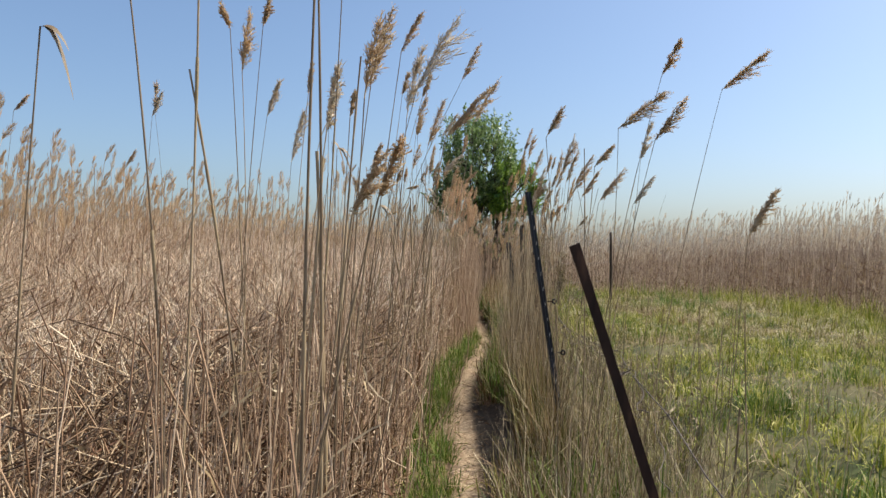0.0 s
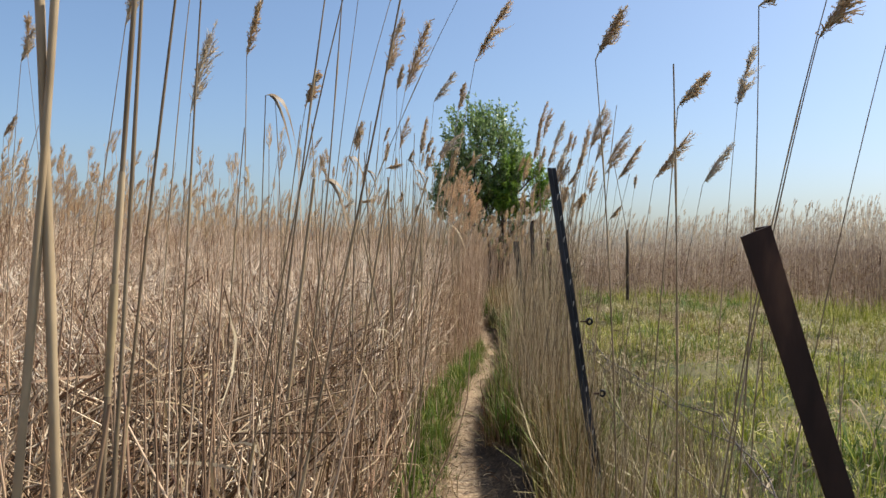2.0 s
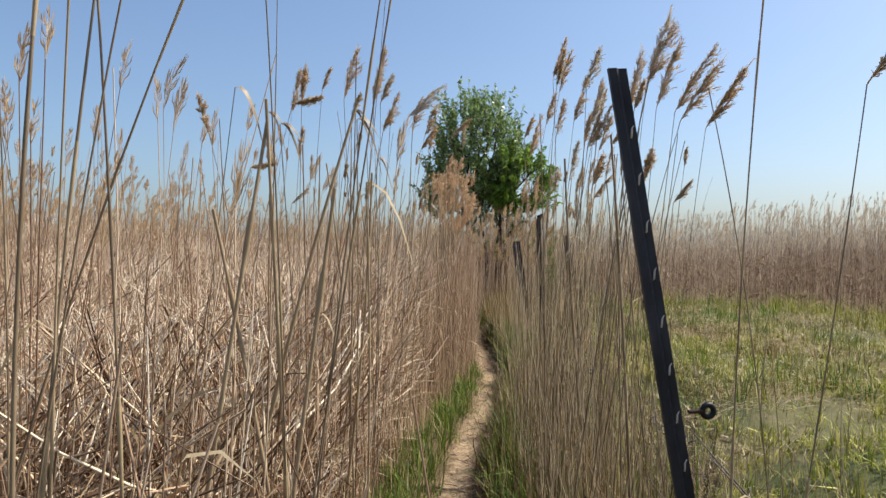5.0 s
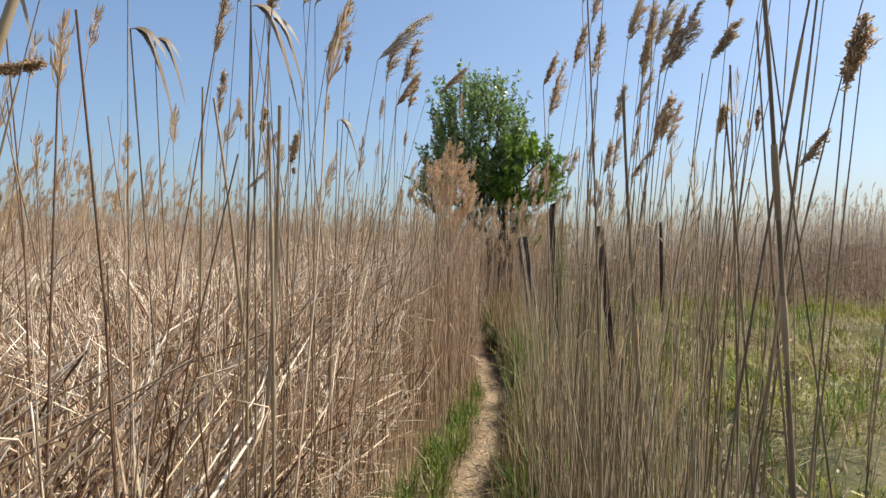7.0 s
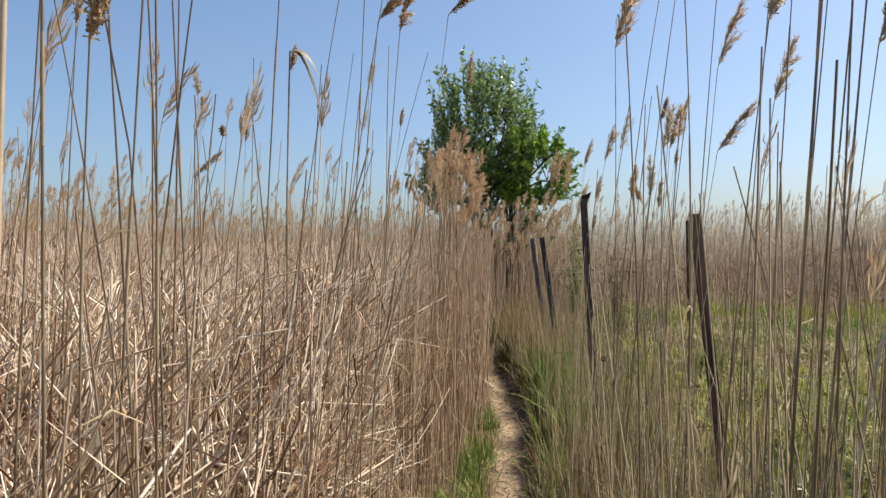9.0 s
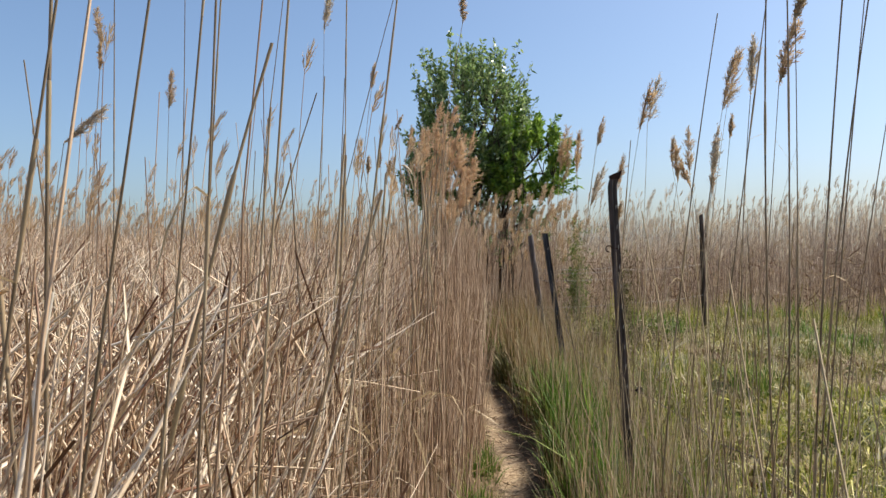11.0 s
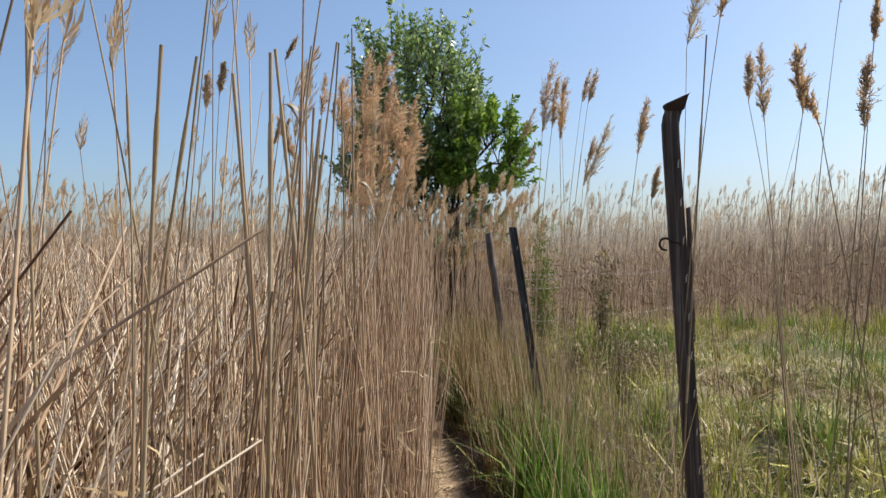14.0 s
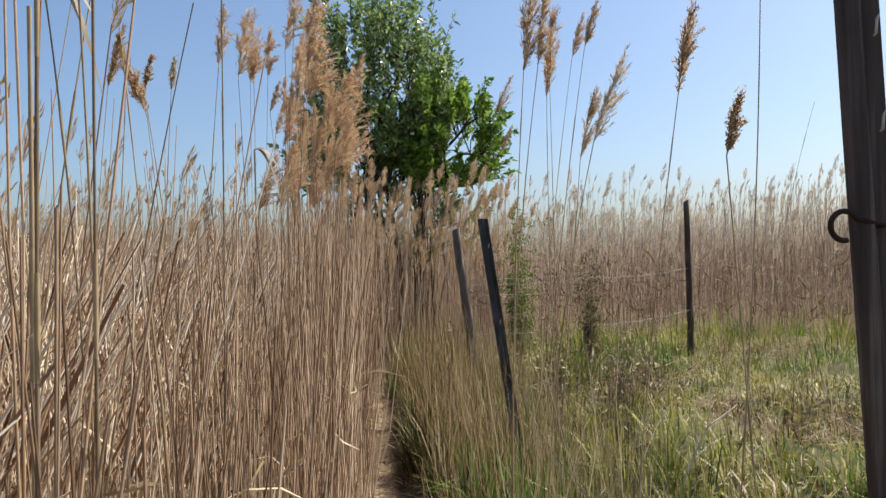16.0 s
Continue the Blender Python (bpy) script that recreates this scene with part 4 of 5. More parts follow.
reed_row("in the middle of the reed bed", [
    (-0.42, 2.70, -0.37, 2.01, 0.12, 0.08),
    (-0.80, 3.50, -0.69, 2.28, 0.15, 0.05),
    (-0.49, 3.60, -0.37, 1.93, 0.13, 0.22),
    (-0.48, 3.80, -0.24, 2.34, 0.14, 0.20),
    (-0.50, 3.80, -0.13, 2.32, 0.14, 0.23),
    (-2.15, 5.00, -2.07, 2.42, 0.19, 0.31),
    (-2.55, 5.50, -2.47, 2.12, 0.14, 0.28),
    (-0.61, 4.20, -0.53, 2.00, 0.00, 1.00),
    (-0.38, 4.20, -0.48, 2.00, 0.00, 1.00),
    (-0.53, 4.00, -0.28, 1.88, 0.10, 0.12),
    (-0.23, 4.30, -0.29, 2.02, 0.00, 1.00),
    (-0.36, 4.35, -0.26, 2.04, 0.00, 1.00),
    (-0.22, 4.40, -0.29, 1.91, 0.00, 1.00),
    (-0.60, 3.95, -0.41, 1.75, 0.00, 1.80),
    (-0.11, 4.70, 0.11, 2.15, 0.14, 0.10),
    (-0.29, 5.20, -0.21, 2.34, 0.14, 0.14),
])
reed_row("past the second post", [
    (-0.14, 5.00, -0.17, 2.10, 0.00, 1.00),
    (-0.93, 8.00, -0.81, 2.41, 0.31, 0.11),
    (-0.25, 7.20, -0.34, 2.30, 0.29, 0.17),
    (-0.26, 7.00, -0.16, 2.31, 0.26, 0.11),
    (-0.59, 7.30, -0.48, 2.39, 0.14, 0.25),
    (-0.42, 6.40, -0.79, 1.99, 0.19, -0.33),
    (0.67, 8.10, 0.94, 2.55, 0.31, 0.20),
    (0.82, 6.60, 1.09, 2.23, 0.37, 0.23),
    (0.91, 6.50, 1.11, 2.12, 0.34, 0.22),
    (0.87, 6.80, 1.06, 2.15, 0.33, 0.11),
    (0.70, 6.20, 1.12, 2.02, 0.29, 0.46),
    (0.77, 4.90, 0.90, 2.23, 0.00, 1.00),
    (1.34, 5.90, 1.09, 2.06, 0.00, 1.00),
    (0.94, 7.80, 1.12, 2.36, 0.25, 0.15),
    (-0.39, 8.00, -0.05, 2.37, 0.34, 0.60),
])
reed_row("bare canes beside the second post", [
    (-0.52, 5.20, -0.26, 1.84, 0.00, 1.80),
    (-0.16, 5.30, -0.26, 1.89, 0.00, 1.80),
    (-0.30, 5.20, -0.08, 1.66, 0.00, 1.80),
    (-0.48, 5.40, -0.05, 1.91, 0.00, 1.80),
    (-0.11, 5.25, -0.40, 1.61, 0.00, 1.80),
    (-0.71, 5.80, -0.33, 2.01, 0.09, 1.00),
    (-0.83, 6.00, -0.49, 1.80, 0.07, 1.00),
    (-0.22, 6.50, -0.18, 2.32, 0.00, 1.00),
    (-0.15, 6.90, -0.16, 2.23, 0.17, 0.09),
    (-0.17, 6.90, -0.12, 2.22, 0.17, 0.27),
    (-0.37, 7.20, -0.13, 2.12, 0.22, 0.26),
    (-0.14, 8.20, -0.03, 2.31, 0.26, 0.16),
    (-0.28, 8.00, 0.06, 2.23, 0.24, 0.27),
    (-0.27, 6.80, -0.24, 2.16, 0.10, 0.29),
    (-0.79, 7.80, -0.71, 2.08, 0.20, 0.06),
    (-0.38, 6.30, -0.36, 2.08, 0.14, 0.07),
])
reed_row("seed heads behind the fence", [
    (0.72, 8.40, 0.78, 2.17, 0.30, 0.17),
    (0.66, 8.00, 0.84, 2.32, 0.22, 0.18),
    (0.70, 7.60, 0.85, 2.18, 0.25, 0.12),
    (0.61, 6.80, 0.73, 2.30, 0.19, 0.12),
    (0.63, 7.00, 0.85, 2.17, 0.28, 0.23),
    (0.74, 7.20, 0.93, 2.08, 0.17, 0.15),
    (0.70, 7.00, 0.92, 2.13, 0.21, 0.23),
    (0.62, 6.70, 0.87, 1.99, 0.21, 0.36),
    (0.83, 7.10, 0.98, 1.86, 0.19, 0.13),
    (0.76, 7.60, 0.93, 2.00, 0.16, 0.17),
    (0.82, 7.30, 0.99, 1.86, 0.16, 0.17),
    (0.74, 6.20, 0.94, 2.07, 0.12, 0.25),
    (1.02, 6.10, 0.85, 1.93, 0.00, 1.00),
    (0.59, 6.00, 0.93, 2.12, 0.00, 1.00),
    (0.92, 6.40, 0.88, 1.90, 0.00, 1.00),
    (0.86, 6.20, 1.09, 1.96, 0.00, 1.00),
])
reed_row("canes round the third post", [
    (0.85, 6.14, 0.82, 1.77, 0.00, 1.00),
    (0.81, 6.40, 0.91, 1.91, 0.00, 1.00),
    (1.06, 6.00, 0.84, 1.90, 0.00, 1.00),
    (0.64, 6.00, 0.88, 1.94, 0.00, 1.00),
    (0.85, 5.90, 0.77, 1.91, 0.00, 1.80),
    (0.70, 5.80, 0.87, 1.74, 0.13, 0.14),
    (0.59, 6.30, 0.59, 2.08, 0.00, 1.00),
    (0.63, 6.70, 0.86, 1.99, 0.20, 0.25),
    (0.65, 6.60, 0.92, 1.97, 0.13, 0.45),
    (1.02, 7.00, 1.11, 1.86, 0.11, 0.17),
    (1.13, 6.90, 1.29, 1.74, 0.13, 0.53),
    (0.89, 6.70, 0.74, 1.93, 0.00, 1.80),
    (0.89, 7.20, 1.00, 2.12, 0.00, 1.00),
    (0.76, 7.40, 0.98, 2.18, 0.11, 0.22),
    (0.60, 7.00, 0.72, 1.99, 0.00, 1.00),
    (1.12, 7.60, 1.25, 2.18, 0.00, 1.00),
])
reed_row("tall canes between the third and fourth posts", [
    (1.04, 8.20, 1.23, 2.45, 0.15, 0.15),
    (1.85, 8.60, 1.94, 2.13, 0.17, 0.10),
    (1.27, 8.00, 1.73, 2.22, 0.00, 1.00),
    (1.41, 8.90, 1.53, 2.09, 0.28, 0.17),
    (1.20, 9.20, 1.44, 2.32, 0.33, 0.23),
    (1.10, 9.40, 1.29, 1.99, 0.22, 0.19),
    (1.08, 9.00, 1.34, 1.91, 0.24, 0.50),
    (0.70, 7.90, 0.69, 2.22, 0.15, 0.28),
    (-0.08, 8.40, 0.23, 2.31, 0.20, 0.63),
    (-0.06, 8.20, 0.08, 2.18, 0.17, 0.17),
    (-0.20, 8.00, 0.03, 2.16, 0.21, 0.41),
    (-0.13, 7.00, -0.31, 1.87, 0.08, 0.05),
    (-0.17, 6.90, -0.19, 1.75, 0.11, 0.15),
    (-0.13, 6.30, -0.13, 1.79, 0.00, 1.80),
    (-0.29, 6.40, -0.11, 1.83, 0.00, 1.80),
    (-0.21, 6.60, -0.34, 1.90, 0.00, 1.80),
])
reed_row("canes past the middle of the path", [
    (-0.44, 6.70, -0.37, 1.93, 0.00, 1.80),
    (-0.17, 7.20, -0.22, 2.07, 0.00, 1.00),
    (-0.24, 7.60, -0.13, 2.24, 0.10, 0.04),
    (-0.57, 8.20, -0.55, 1.99, 0.00, 1.00),
    (-0.62, 8.30, -0.51, 2.01, 0.00, 1.00),
    (-0.83, 8.30, -0.49, 1.88, 0.03, -0.16),
    (-0.24, 8.20, -0.39, 1.97, 0.00, 1.00),
    (-0.67, 9.10, -0.89, 2.04, 0.00, 1.00),
    (-0.75, 9.40, -0.68, 2.42, 0.00, 1.00),
    (-0.69, 9.60, -0.57, 2.41, 0.17, 0.11),
    (-0.46, 9.30, -0.36, 2.38, 0.00, 1.00),
    (-1.74, 11.20, -1.62, 2.66, 0.26, -0.19),
    (-1.71, 11.00, -1.49, 2.46, 0.15, -0.06),
    (-1.49, 10.20, -1.27, 1.96, 0.22, 0.65),
    (-1.45, 11.50, -1.35, 2.37, 0.26, 0.01),
    (-0.17, 9.70, -0.25, 1.80, 0.00, 1.00),
])
reed_row("canes along the path towards the tree", [
    (-0.57, 9.90, -0.28, 2.58, 0.00, 1.00),
    (-0.13, 10.40, -0.13, 2.76, 0.00, 1.00),
    (-0.52, 10.20, 0.11, 2.69, 0.00, 1.00),
    (-0.42, 10.80, -0.31, 2.59, 0.22, 0.09),
    (-0.30, 11.50, -0.15, 2.48, 0.17, 0.07),
    (-0.50, 10.00, -0.45, 1.89, 0.00, 1.00),
    (0.08, 10.60, 0.37, 2.57, 0.21, -0.02),
    (1.15, 11.20, 1.36, 2.14, 0.33, 0.20),
    (1.42, 10.90, 1.66, 2.17, 0.33, 0.12),
    (1.28, 10.40, 1.47, 1.83, 0.22, 0.05),
    (1.32, 11.00, 1.52, 1.85, 0.21, -0.01),
    (0.84, 9.20, 1.12, 2.18, 0.00, 1.00),
    (1.09, 9.00, 1.06, 2.12, 0.00, 1.00),
    (1.05, 8.90, 1.16, 2.07, 0.00, 1.00),
    (1.02, 8.80, 1.13, 2.02, 0.00, 1.00),
    (1.07, 9.00, 1.12, 2.05, 0.10, 0.23),
])
reed_row("canes by the hooked post", [
    (0.84, 9.40, 1.09, 2.20, 0.00, 1.00),
    (1.42, 10.00, 1.45, 2.08, 0.24, -0.03),
    (-0.31, 8.90, 0.11, 1.64, 0.00, 1.80),
    (-0.37, 9.40, -0.26, 1.94, 0.00, 1.80),
    (-0.64, 9.60, -0.15, 2.02, 0.00, 1.00),
    (-0.18, 9.90, -0.09, 2.13, 0.00, 1.00),
    (-0.37, 10.20, -0.22, 2.23, 0.00, 1.00),
    (-0.18, 10.60, 0.07, 2.13, 0.00, 1.00),
    (0.12, 10.40, -0.11, 2.01, 0.00, 1.00),
    (-0.34, 11.50, -0.17, 1.95, 0.13, -0.03),
    (-0.21, 11.40, -0.10, 1.98, 0.09, 0.09),
    (1.54, 11.20, 1.71, 1.80, 0.23, 0.07),
    (1.78, 11.60, 2.03, 2.35, 0.39, 0.16),
    (1.73, 11.30, 1.90, 2.11, 0.15, 0.07),
    (2.02, 11.90, 1.90, 1.98, 0.32, -0.08),
    (1.50, 12.20, 1.71, 2.36, 0.41, 0.23),
])
reed_row("sparse canes before the tree", [
    (-0.06, 10.50, 0.01, 1.85, 0.00, 1.80),
    (-0.24, 10.50, 0.05, 1.85, 0.00, 1.80),
    (0.17, 10.60, 0.08, 1.86, 0.00, 1.80),
    (0.14, 10.40, 0.20, 1.82, 0.00, 1.80),
    (0.28, 10.70, 0.16, 1.92, 0.00, 1.80),
    (0.04, 10.80, 0.22, 1.97, 0.00, 1.00),
    (0.05, 10.80, 0.28, 1.97, 0.00, 1.00),
    (0.06, 11.00, 0.27, 2.04, 0.00, 1.00),
    (0.29, 11.20, 0.26, 1.97, 0.00, 1.00),
    (0.27, 11.40, 0.29, 2.19, 0.00, 1.00),
    (0.11, 12.50, -0.07, 2.41, 0.12, 0.36),
    (-0.27, 12.80, -0.17, 2.05, 0.20, 0.21),
    (1.11, 11.10, 1.30, 2.09, 0.00, 1.00),
    (1.87, 11.70, 1.70, 2.01, 0.19, -0.00),
    (1.93, 11.20, 1.62, 1.82, 0.20, -0.40),
    (1.09, 12.70, 1.20, 2.10, 0.44, 0.06),
])
reed_row("tall seed heads past the hooked post", [
    (1.51, 13.50, 1.47, 2.17, 0.32, -0.03),
    (1.39, 13.60, 1.66, 2.40, 0.25, 0.16),
    (1.32, 13.20, 1.52, 1.84, 0.33, 0.14),
    (0.15, 11.50, 0.15, 1.86, 0.00, 1.80),
    (0.09, 11.90, 0.09, 2.01, 0.00, 1.00),
    (-0.32, 12.40, -0.05, 2.20, 0.00, 1.00),
    (-0.11, 12.20, 0.26, 2.07, 0.00, 1.00),
    (0.19, 12.60, 0.24, 2.26, 0.00, 1.00),
    (1.47, 11.80, 1.39, 1.67, 0.14, 0.13),
    (1.34, 12.40, 1.52, 1.91, 0.28, 0.10),
    (1.25, 12.90, 1.44, 1.85, 0.34, 0.22),
    (4.79, 17.40, 5.45, 3.00, 0.00, 1.00),
    (1.55, 14.30, 1.82, 2.55, 0.28, 0.20),
    (1.14, 12.90, 1.25, 2.12, 0.28, 0.07),
    (1.44, 13.40, 1.46, 2.22, 0.34, -0.01),
])
reed_row("seed heads beside the tree", [
    (0.14, 12.90, -0.07, 1.97, 0.29, -0.42),
    (-0.05, 13.40, -0.18, 2.14, 0.14, 0.17),
    (-0.28, 13.60, -0.15, 2.20, 0.15, 0.02),
    (-0.14, 13.80, -0.02, 2.39, 0.31, 0.06),
    (0.24, 14.00, 0.32, 2.63, 0.13, -0.03),
    (0.27, 14.20, 0.31, 2.33, 0.19, -0.01),
    (0.23, 14.40, 0.15, 2.28, 0.19, 0.18),
    (0.44, 15.20, 0.33, 2.78, 0.26, -0.05),
    (1.42, 16.00, 1.69, 2.56, 0.34, 0.33),
    (1.71, 17.00, 1.95, 2.41, 0.31, 0.33),
    (0.02, 14.80, 0.00, 2.53, 0.17, -0.04),
])
reed_row("canes with a bent dry leaf", [
    (-1.52, 2.40, -1.39, 2.25, -0.30, 0.60),
    (-0.79, 5.00, -0.81, 2.26, -0.30, 0.60),
    (-0.67, 4.18, -0.65, 2.10, -0.30, 0.60),
    (-0.38, 3.90, -0.37, 1.74, -0.30, 0.60),
    (-0.77, 6.00, -0.57, 2.10, -0.30, 0.60),
    (-0.38, 6.60, -0.54, 2.07, -0.30, 0.60),
    (-0.19, 6.40, -0.17, 2.05, -0.30, 0.60),
    (-0.65, 7.40, -0.79, 2.27, -0.30, 0.60),
    (-0.26, 6.90, -0.26, 2.19, -0.30, 0.60),
    (-0.22, 8.20, -0.27, 2.14, -0.30, 0.60),
    (0.03, 12.00, -0.00, 2.07, -0.30, 0.60),
    (0.21, 13.20, 0.23, 1.90, -0.30, 0.60),
])
reed_row("thick canes close to the path", [
    (-0.07, 11.15, 0.21, 1.86, 0.00, 1.80),
    (0.03, 11.10, 0.21, 1.84, 0.00, 1.80),
    (0.02, 11.30, 0.18, 1.92, 0.00, 1.80),
    (-0.16, 9.70, -0.08, 1.91, 0.00, 1.80),
    (-0.12, 9.90, -0.09, 1.85, 0.00, 1.80),
    (-0.11, 10.30, -0.03, 2.00, 0.00, 1.00),
    (-0.42, 8.60, -0.06, 1.88, 0.00, 1.80),
])

reed_row("brushing the path", [(-0.38, 1.50, -0.20, 1.57, 0.17, 0.3), (-0.42, 1.55, -0.15, 1.62, 0.16, 0.3)])

reed_row("standing in the meadow by the fence", [
    (1.66, 3.80, 1.65, 1.18, 0.00, 1.30),
    (1.43, 3.90, 1.40, 1.22, 0.00, 1.00),
    (1.50, 3.70, 1.54, 0.70, 0.00, 2.20),
    (1.30, 4.30, 1.36, 1.15, 0.00, 1.00),
    (1.74, 4.60, 1.80, 1.05, 0.00, 1.25),
    (1.95, 5.00, 1.98, 0.95, 0.00, 1.00),
    (2.36, 6.80, 2.49, 1.03, 0.00, 1.40),
    (2.55, 7.00, 2.54, 1.04, 0.00, 1.30),
    (2.39, 8.40, 2.42, 0.96, 0.00, 1.30),
    (2.30, 5.70, 2.33, 1.12, 0.00, 1.40),
    (2.75, 6.90, 2.84, 0.95, 0.00, 1.00),
    (1.62, 6.40, 1.58, 1.10, 0.00, 1.00),
])

# pale fluffy reeds that crowd in front of the tree
reed_row("in front of the tree", [(x, y, x + dx, z, h, l) for x, y, dx, z, h, l in zip(
    rng.uniform(0.0, 0.56, 64), rng.uniform(13.6, 18.0, 64), rng.normal(0.02, 0.06, 64), rng.uniform(1.7, 2.75, 64), rng.uniform(0.28, 0.42, 64), rng.uniform(-0.1, 0.25, 64))], M_PLUME_ROSY, 1.6)


# ---- fence ----
def shaft_mesh(spine, profile, scale0=1.0, scale1=1.0, turn=0.0, wobble=0.0, seed=1, cut=None):
    """A bar of the given closed cross-section along a spine; cut tilts its upper end."""
    bm = bmesh.new()
    r = random.Random(seed)
    rings = []
    n = len(spine)
    ca, sa = math.cos(turn), math.sin(turn)
    for i, c_ in enumerate(spine):
        k = scale0 + (scale1 - scale0) * i / (n - 1)
        j = Vector((r.uniform(-1, 1), r.uniform(-1, 1), 0)) * wobble
        ring = []
        for px, py in profile:
            o = Vector(((px * ca - py * sa) * k, (px * sa + py * ca) * k, 0))
            if wobble:
                o *= 1 + r.uniform(-0.08, 0.08)
            if cut and i == n - 1:
                o.z = o.x * cut
            ring.append(bm.verts.new(Vector(c_) + j + o))
        rings.append(ring)
    m_ = len(profile)
    for r0, r1 in zip(rings, rings[1:]):
        for j in range(m_):
            bm.faces.new((r0[j], r0[(j + 1) % m_], r1[(j + 1) % m_], r1[j]))
    bm.faces.new(rings[-1])
    bm.faces.new(rings[0][::-1])
    bmesh.ops.recalc_face_normals(bm, faces=bm.faces)
    return bm


def flat_part(name, bm, material, parent, label=""):
    ob = part(name, bm, material, parent, label)
    for f in ob.data.polygons:
        f.use_smooth = False
    return ob


ANGLE = [(-0.024, -0.004), (0.024, -0.004), (0.024, 0.036), (0.019, 0.036), (0.019, 0.001), (-0.024, 0.001)]
CHANNEL = [(-0.034, 0.014), (-0.034, -0.002), (-0.008, -0.010), (0.004, 0.000), (0.030, -0.008), (0.034, 0.016), (0.030, 0.016), (0.027, -0.003), (0.004, 0.006), (-0.008, -0.005), (-0.030, 0.002), (-0.030, 0.014)]
ROUND = [(0.04 * math.cos(i * math.pi / 5) * (1 + 0.08 * (i % 3)), 0.036 * math.sin(i * math.pi / 5)) for i in range(10)]


def bent_spine(base, top, n=10):
    b_, t_ = Vector(base), Vector(top)
    return [(t_ - b_) * (i / (n - 1)) for i in range(n)]


def ring_insulator(parent, at_, turn):
    """A black plastic ring on a screw."""
    V, F = swept([(0.032 + 0.012 * math.cos(a), 0, 0.012 * math.sin(a)) for a in np.linspace(0, 2 * math.pi, 17)], 0.0058, 8)
    ring = mesh_object("insulator", V, F, M_BLACK, parent)
    ring.location, ring.rotation_euler, ring.scale = at_, (0, 0, turn), (1.15, 1.15, 1.15)
    V, F = tubes(np.array([[[-0.01, 0, 0], [0.01, 0, 0], [0.021, 0, 0]]]), np.array([[0.004, 0.004, 0.0075]]), 6)
    mesh_object("screw", V, F, M_RUST, ring)
    return ring


def lug_and_slot(parent, at_, size=1.0):
    """A small bright tongue of metal punched out of the post for the wire; on the hooked post it stands in for a light
    slot.
    """
    q = np.array([[[0, 0, -0.012], [0.0, -0.004, -0.010], [0.0, -0.006, 0.006], [0.004, -0.005, 0.012]]]) * size
    V, F = tubes(q, np.array([[0.0016, 0.002, 0.002, 0.0012]]) * size, 4)
    ob = mesh_object("lug_and_slot", V, F, M_ZINC, parent)
    ob.location = at_
    return ob


def iron_post(base, top, profile, material, label, turn=0.0, scale=1.0, lugs=0, cut=None, spine=None):
    root = tagged(new("fence_post"), label, "fence post", "fence posts")
    root.location = base
    spine = [Vector(v) for v in spine] if spine else bent_spine(base, top, 12)
    flat_part("shaft", shaft_mesh(spine, [(x * scale, y * scale) for x, y in profile], turn=turn, seed=3, cut=cut), material, root)
    for i in range(lugs):
        z = 0.35 + i * (spine[-1].z - 0.5) / max(1, lugs - 1)
        f = z / spine[-1].z
        c_ = (spine[0].lerp(Vector(top) - Vector(base), f))
        lug_and_slot(root, c_ + Vector((0.006, -0.010 * scale, 0)), 1.2)
    return root


def timber_post(base, top, label, scale=1.0, material=None, seed=1):
    root = tagged(new("fence_post"), label, "fence post", "fence posts")
    root.location = base
    bm = shaft_mesh(bent_spine(base, top, 12), [(x * scale, y * scale) for x, y in ROUND], 1.1, 0.85, wobble=0.006, seed=seed, cut=0.5)
    part("shaft", bm, material or M_WOOD, root)
    return root


first = iron_post((0.95, 2.25, -0.1), (0.413, 2.23, 1.525), ANGLE, M_RUST, "rusty angle-iron fence post leaning over the path", 0.1, 0.70, cut=0.4)
second = iron_post((0.91, 5.06, -0.1), (0.598, 5.10, 1.93), CHANNEL, M_STEEL, "dark steel fence post with wire lugs leaning over the path", 0.15, 0.66, lugs=15)
third = iron_post((1.20, 8.37, -0.1), (1.03, 8.37, 1.62), ANGLE, M_RUST, "dark rusty flat fence post among dry reeds", 0.5, 1.0, lugs=0)
hooked = iron_post((1.292, 11.2, -0.1), (1.208, 11.2, 1.86), CHANNEL, M_RUSTY_GREY, "rusty dark steel fence post with a bent top and hook", 0.1, 0.74,
                   spine=[(0, 0, 0), (-0.042, 0, 0.947), (-0.076, 0, 1.71), (-0.0835, 0, 1.90), (-0.084, 0, 1.945), (-0.079, 0, 1.97), (-0.071, 0, 1.99)])
fifth = iron_post((1.55, 14.4, -0.1), (1.30, 14.3, 1.67), CHANNEL, M_STEEL, "dark steel fence post leaning in long grass", 0.2, 0.85, lugs=4)
timber_post((1.72, 17.0, -0.1), (1.5, 16.9, 1.71), "grey wooden fence post beside the tree", 1.0, M_GREYWOOD, 5)
timber_post((4.22, 17.9, 0.15), (4.18, 17.85, 2.0), "dark wooden fence post at the far edge of the meadow", 0.85, M_WOOD, 8)
stump = timber_post((2.80, 17.1, 0.1), (2.79, 17.1, 0.78), "short wooden fence post overgrown with weeds", 1.1, M_WOOD, 9)

for owner, spots in ((second, ((-0.172, -0.02, 1.245), (-0.105, -0.02, 0.88))), (third, ((-0.05, -0.02, 0.78),)), (hooked, ((-0.01, -0.02, 0.82),)), (fifth, ((-0.17, -0.02, 1.0),))):
    for sx, sy, sz in spots:
        ring_insulator(owner, (sx + 0.015, sy, sz), 0.2)

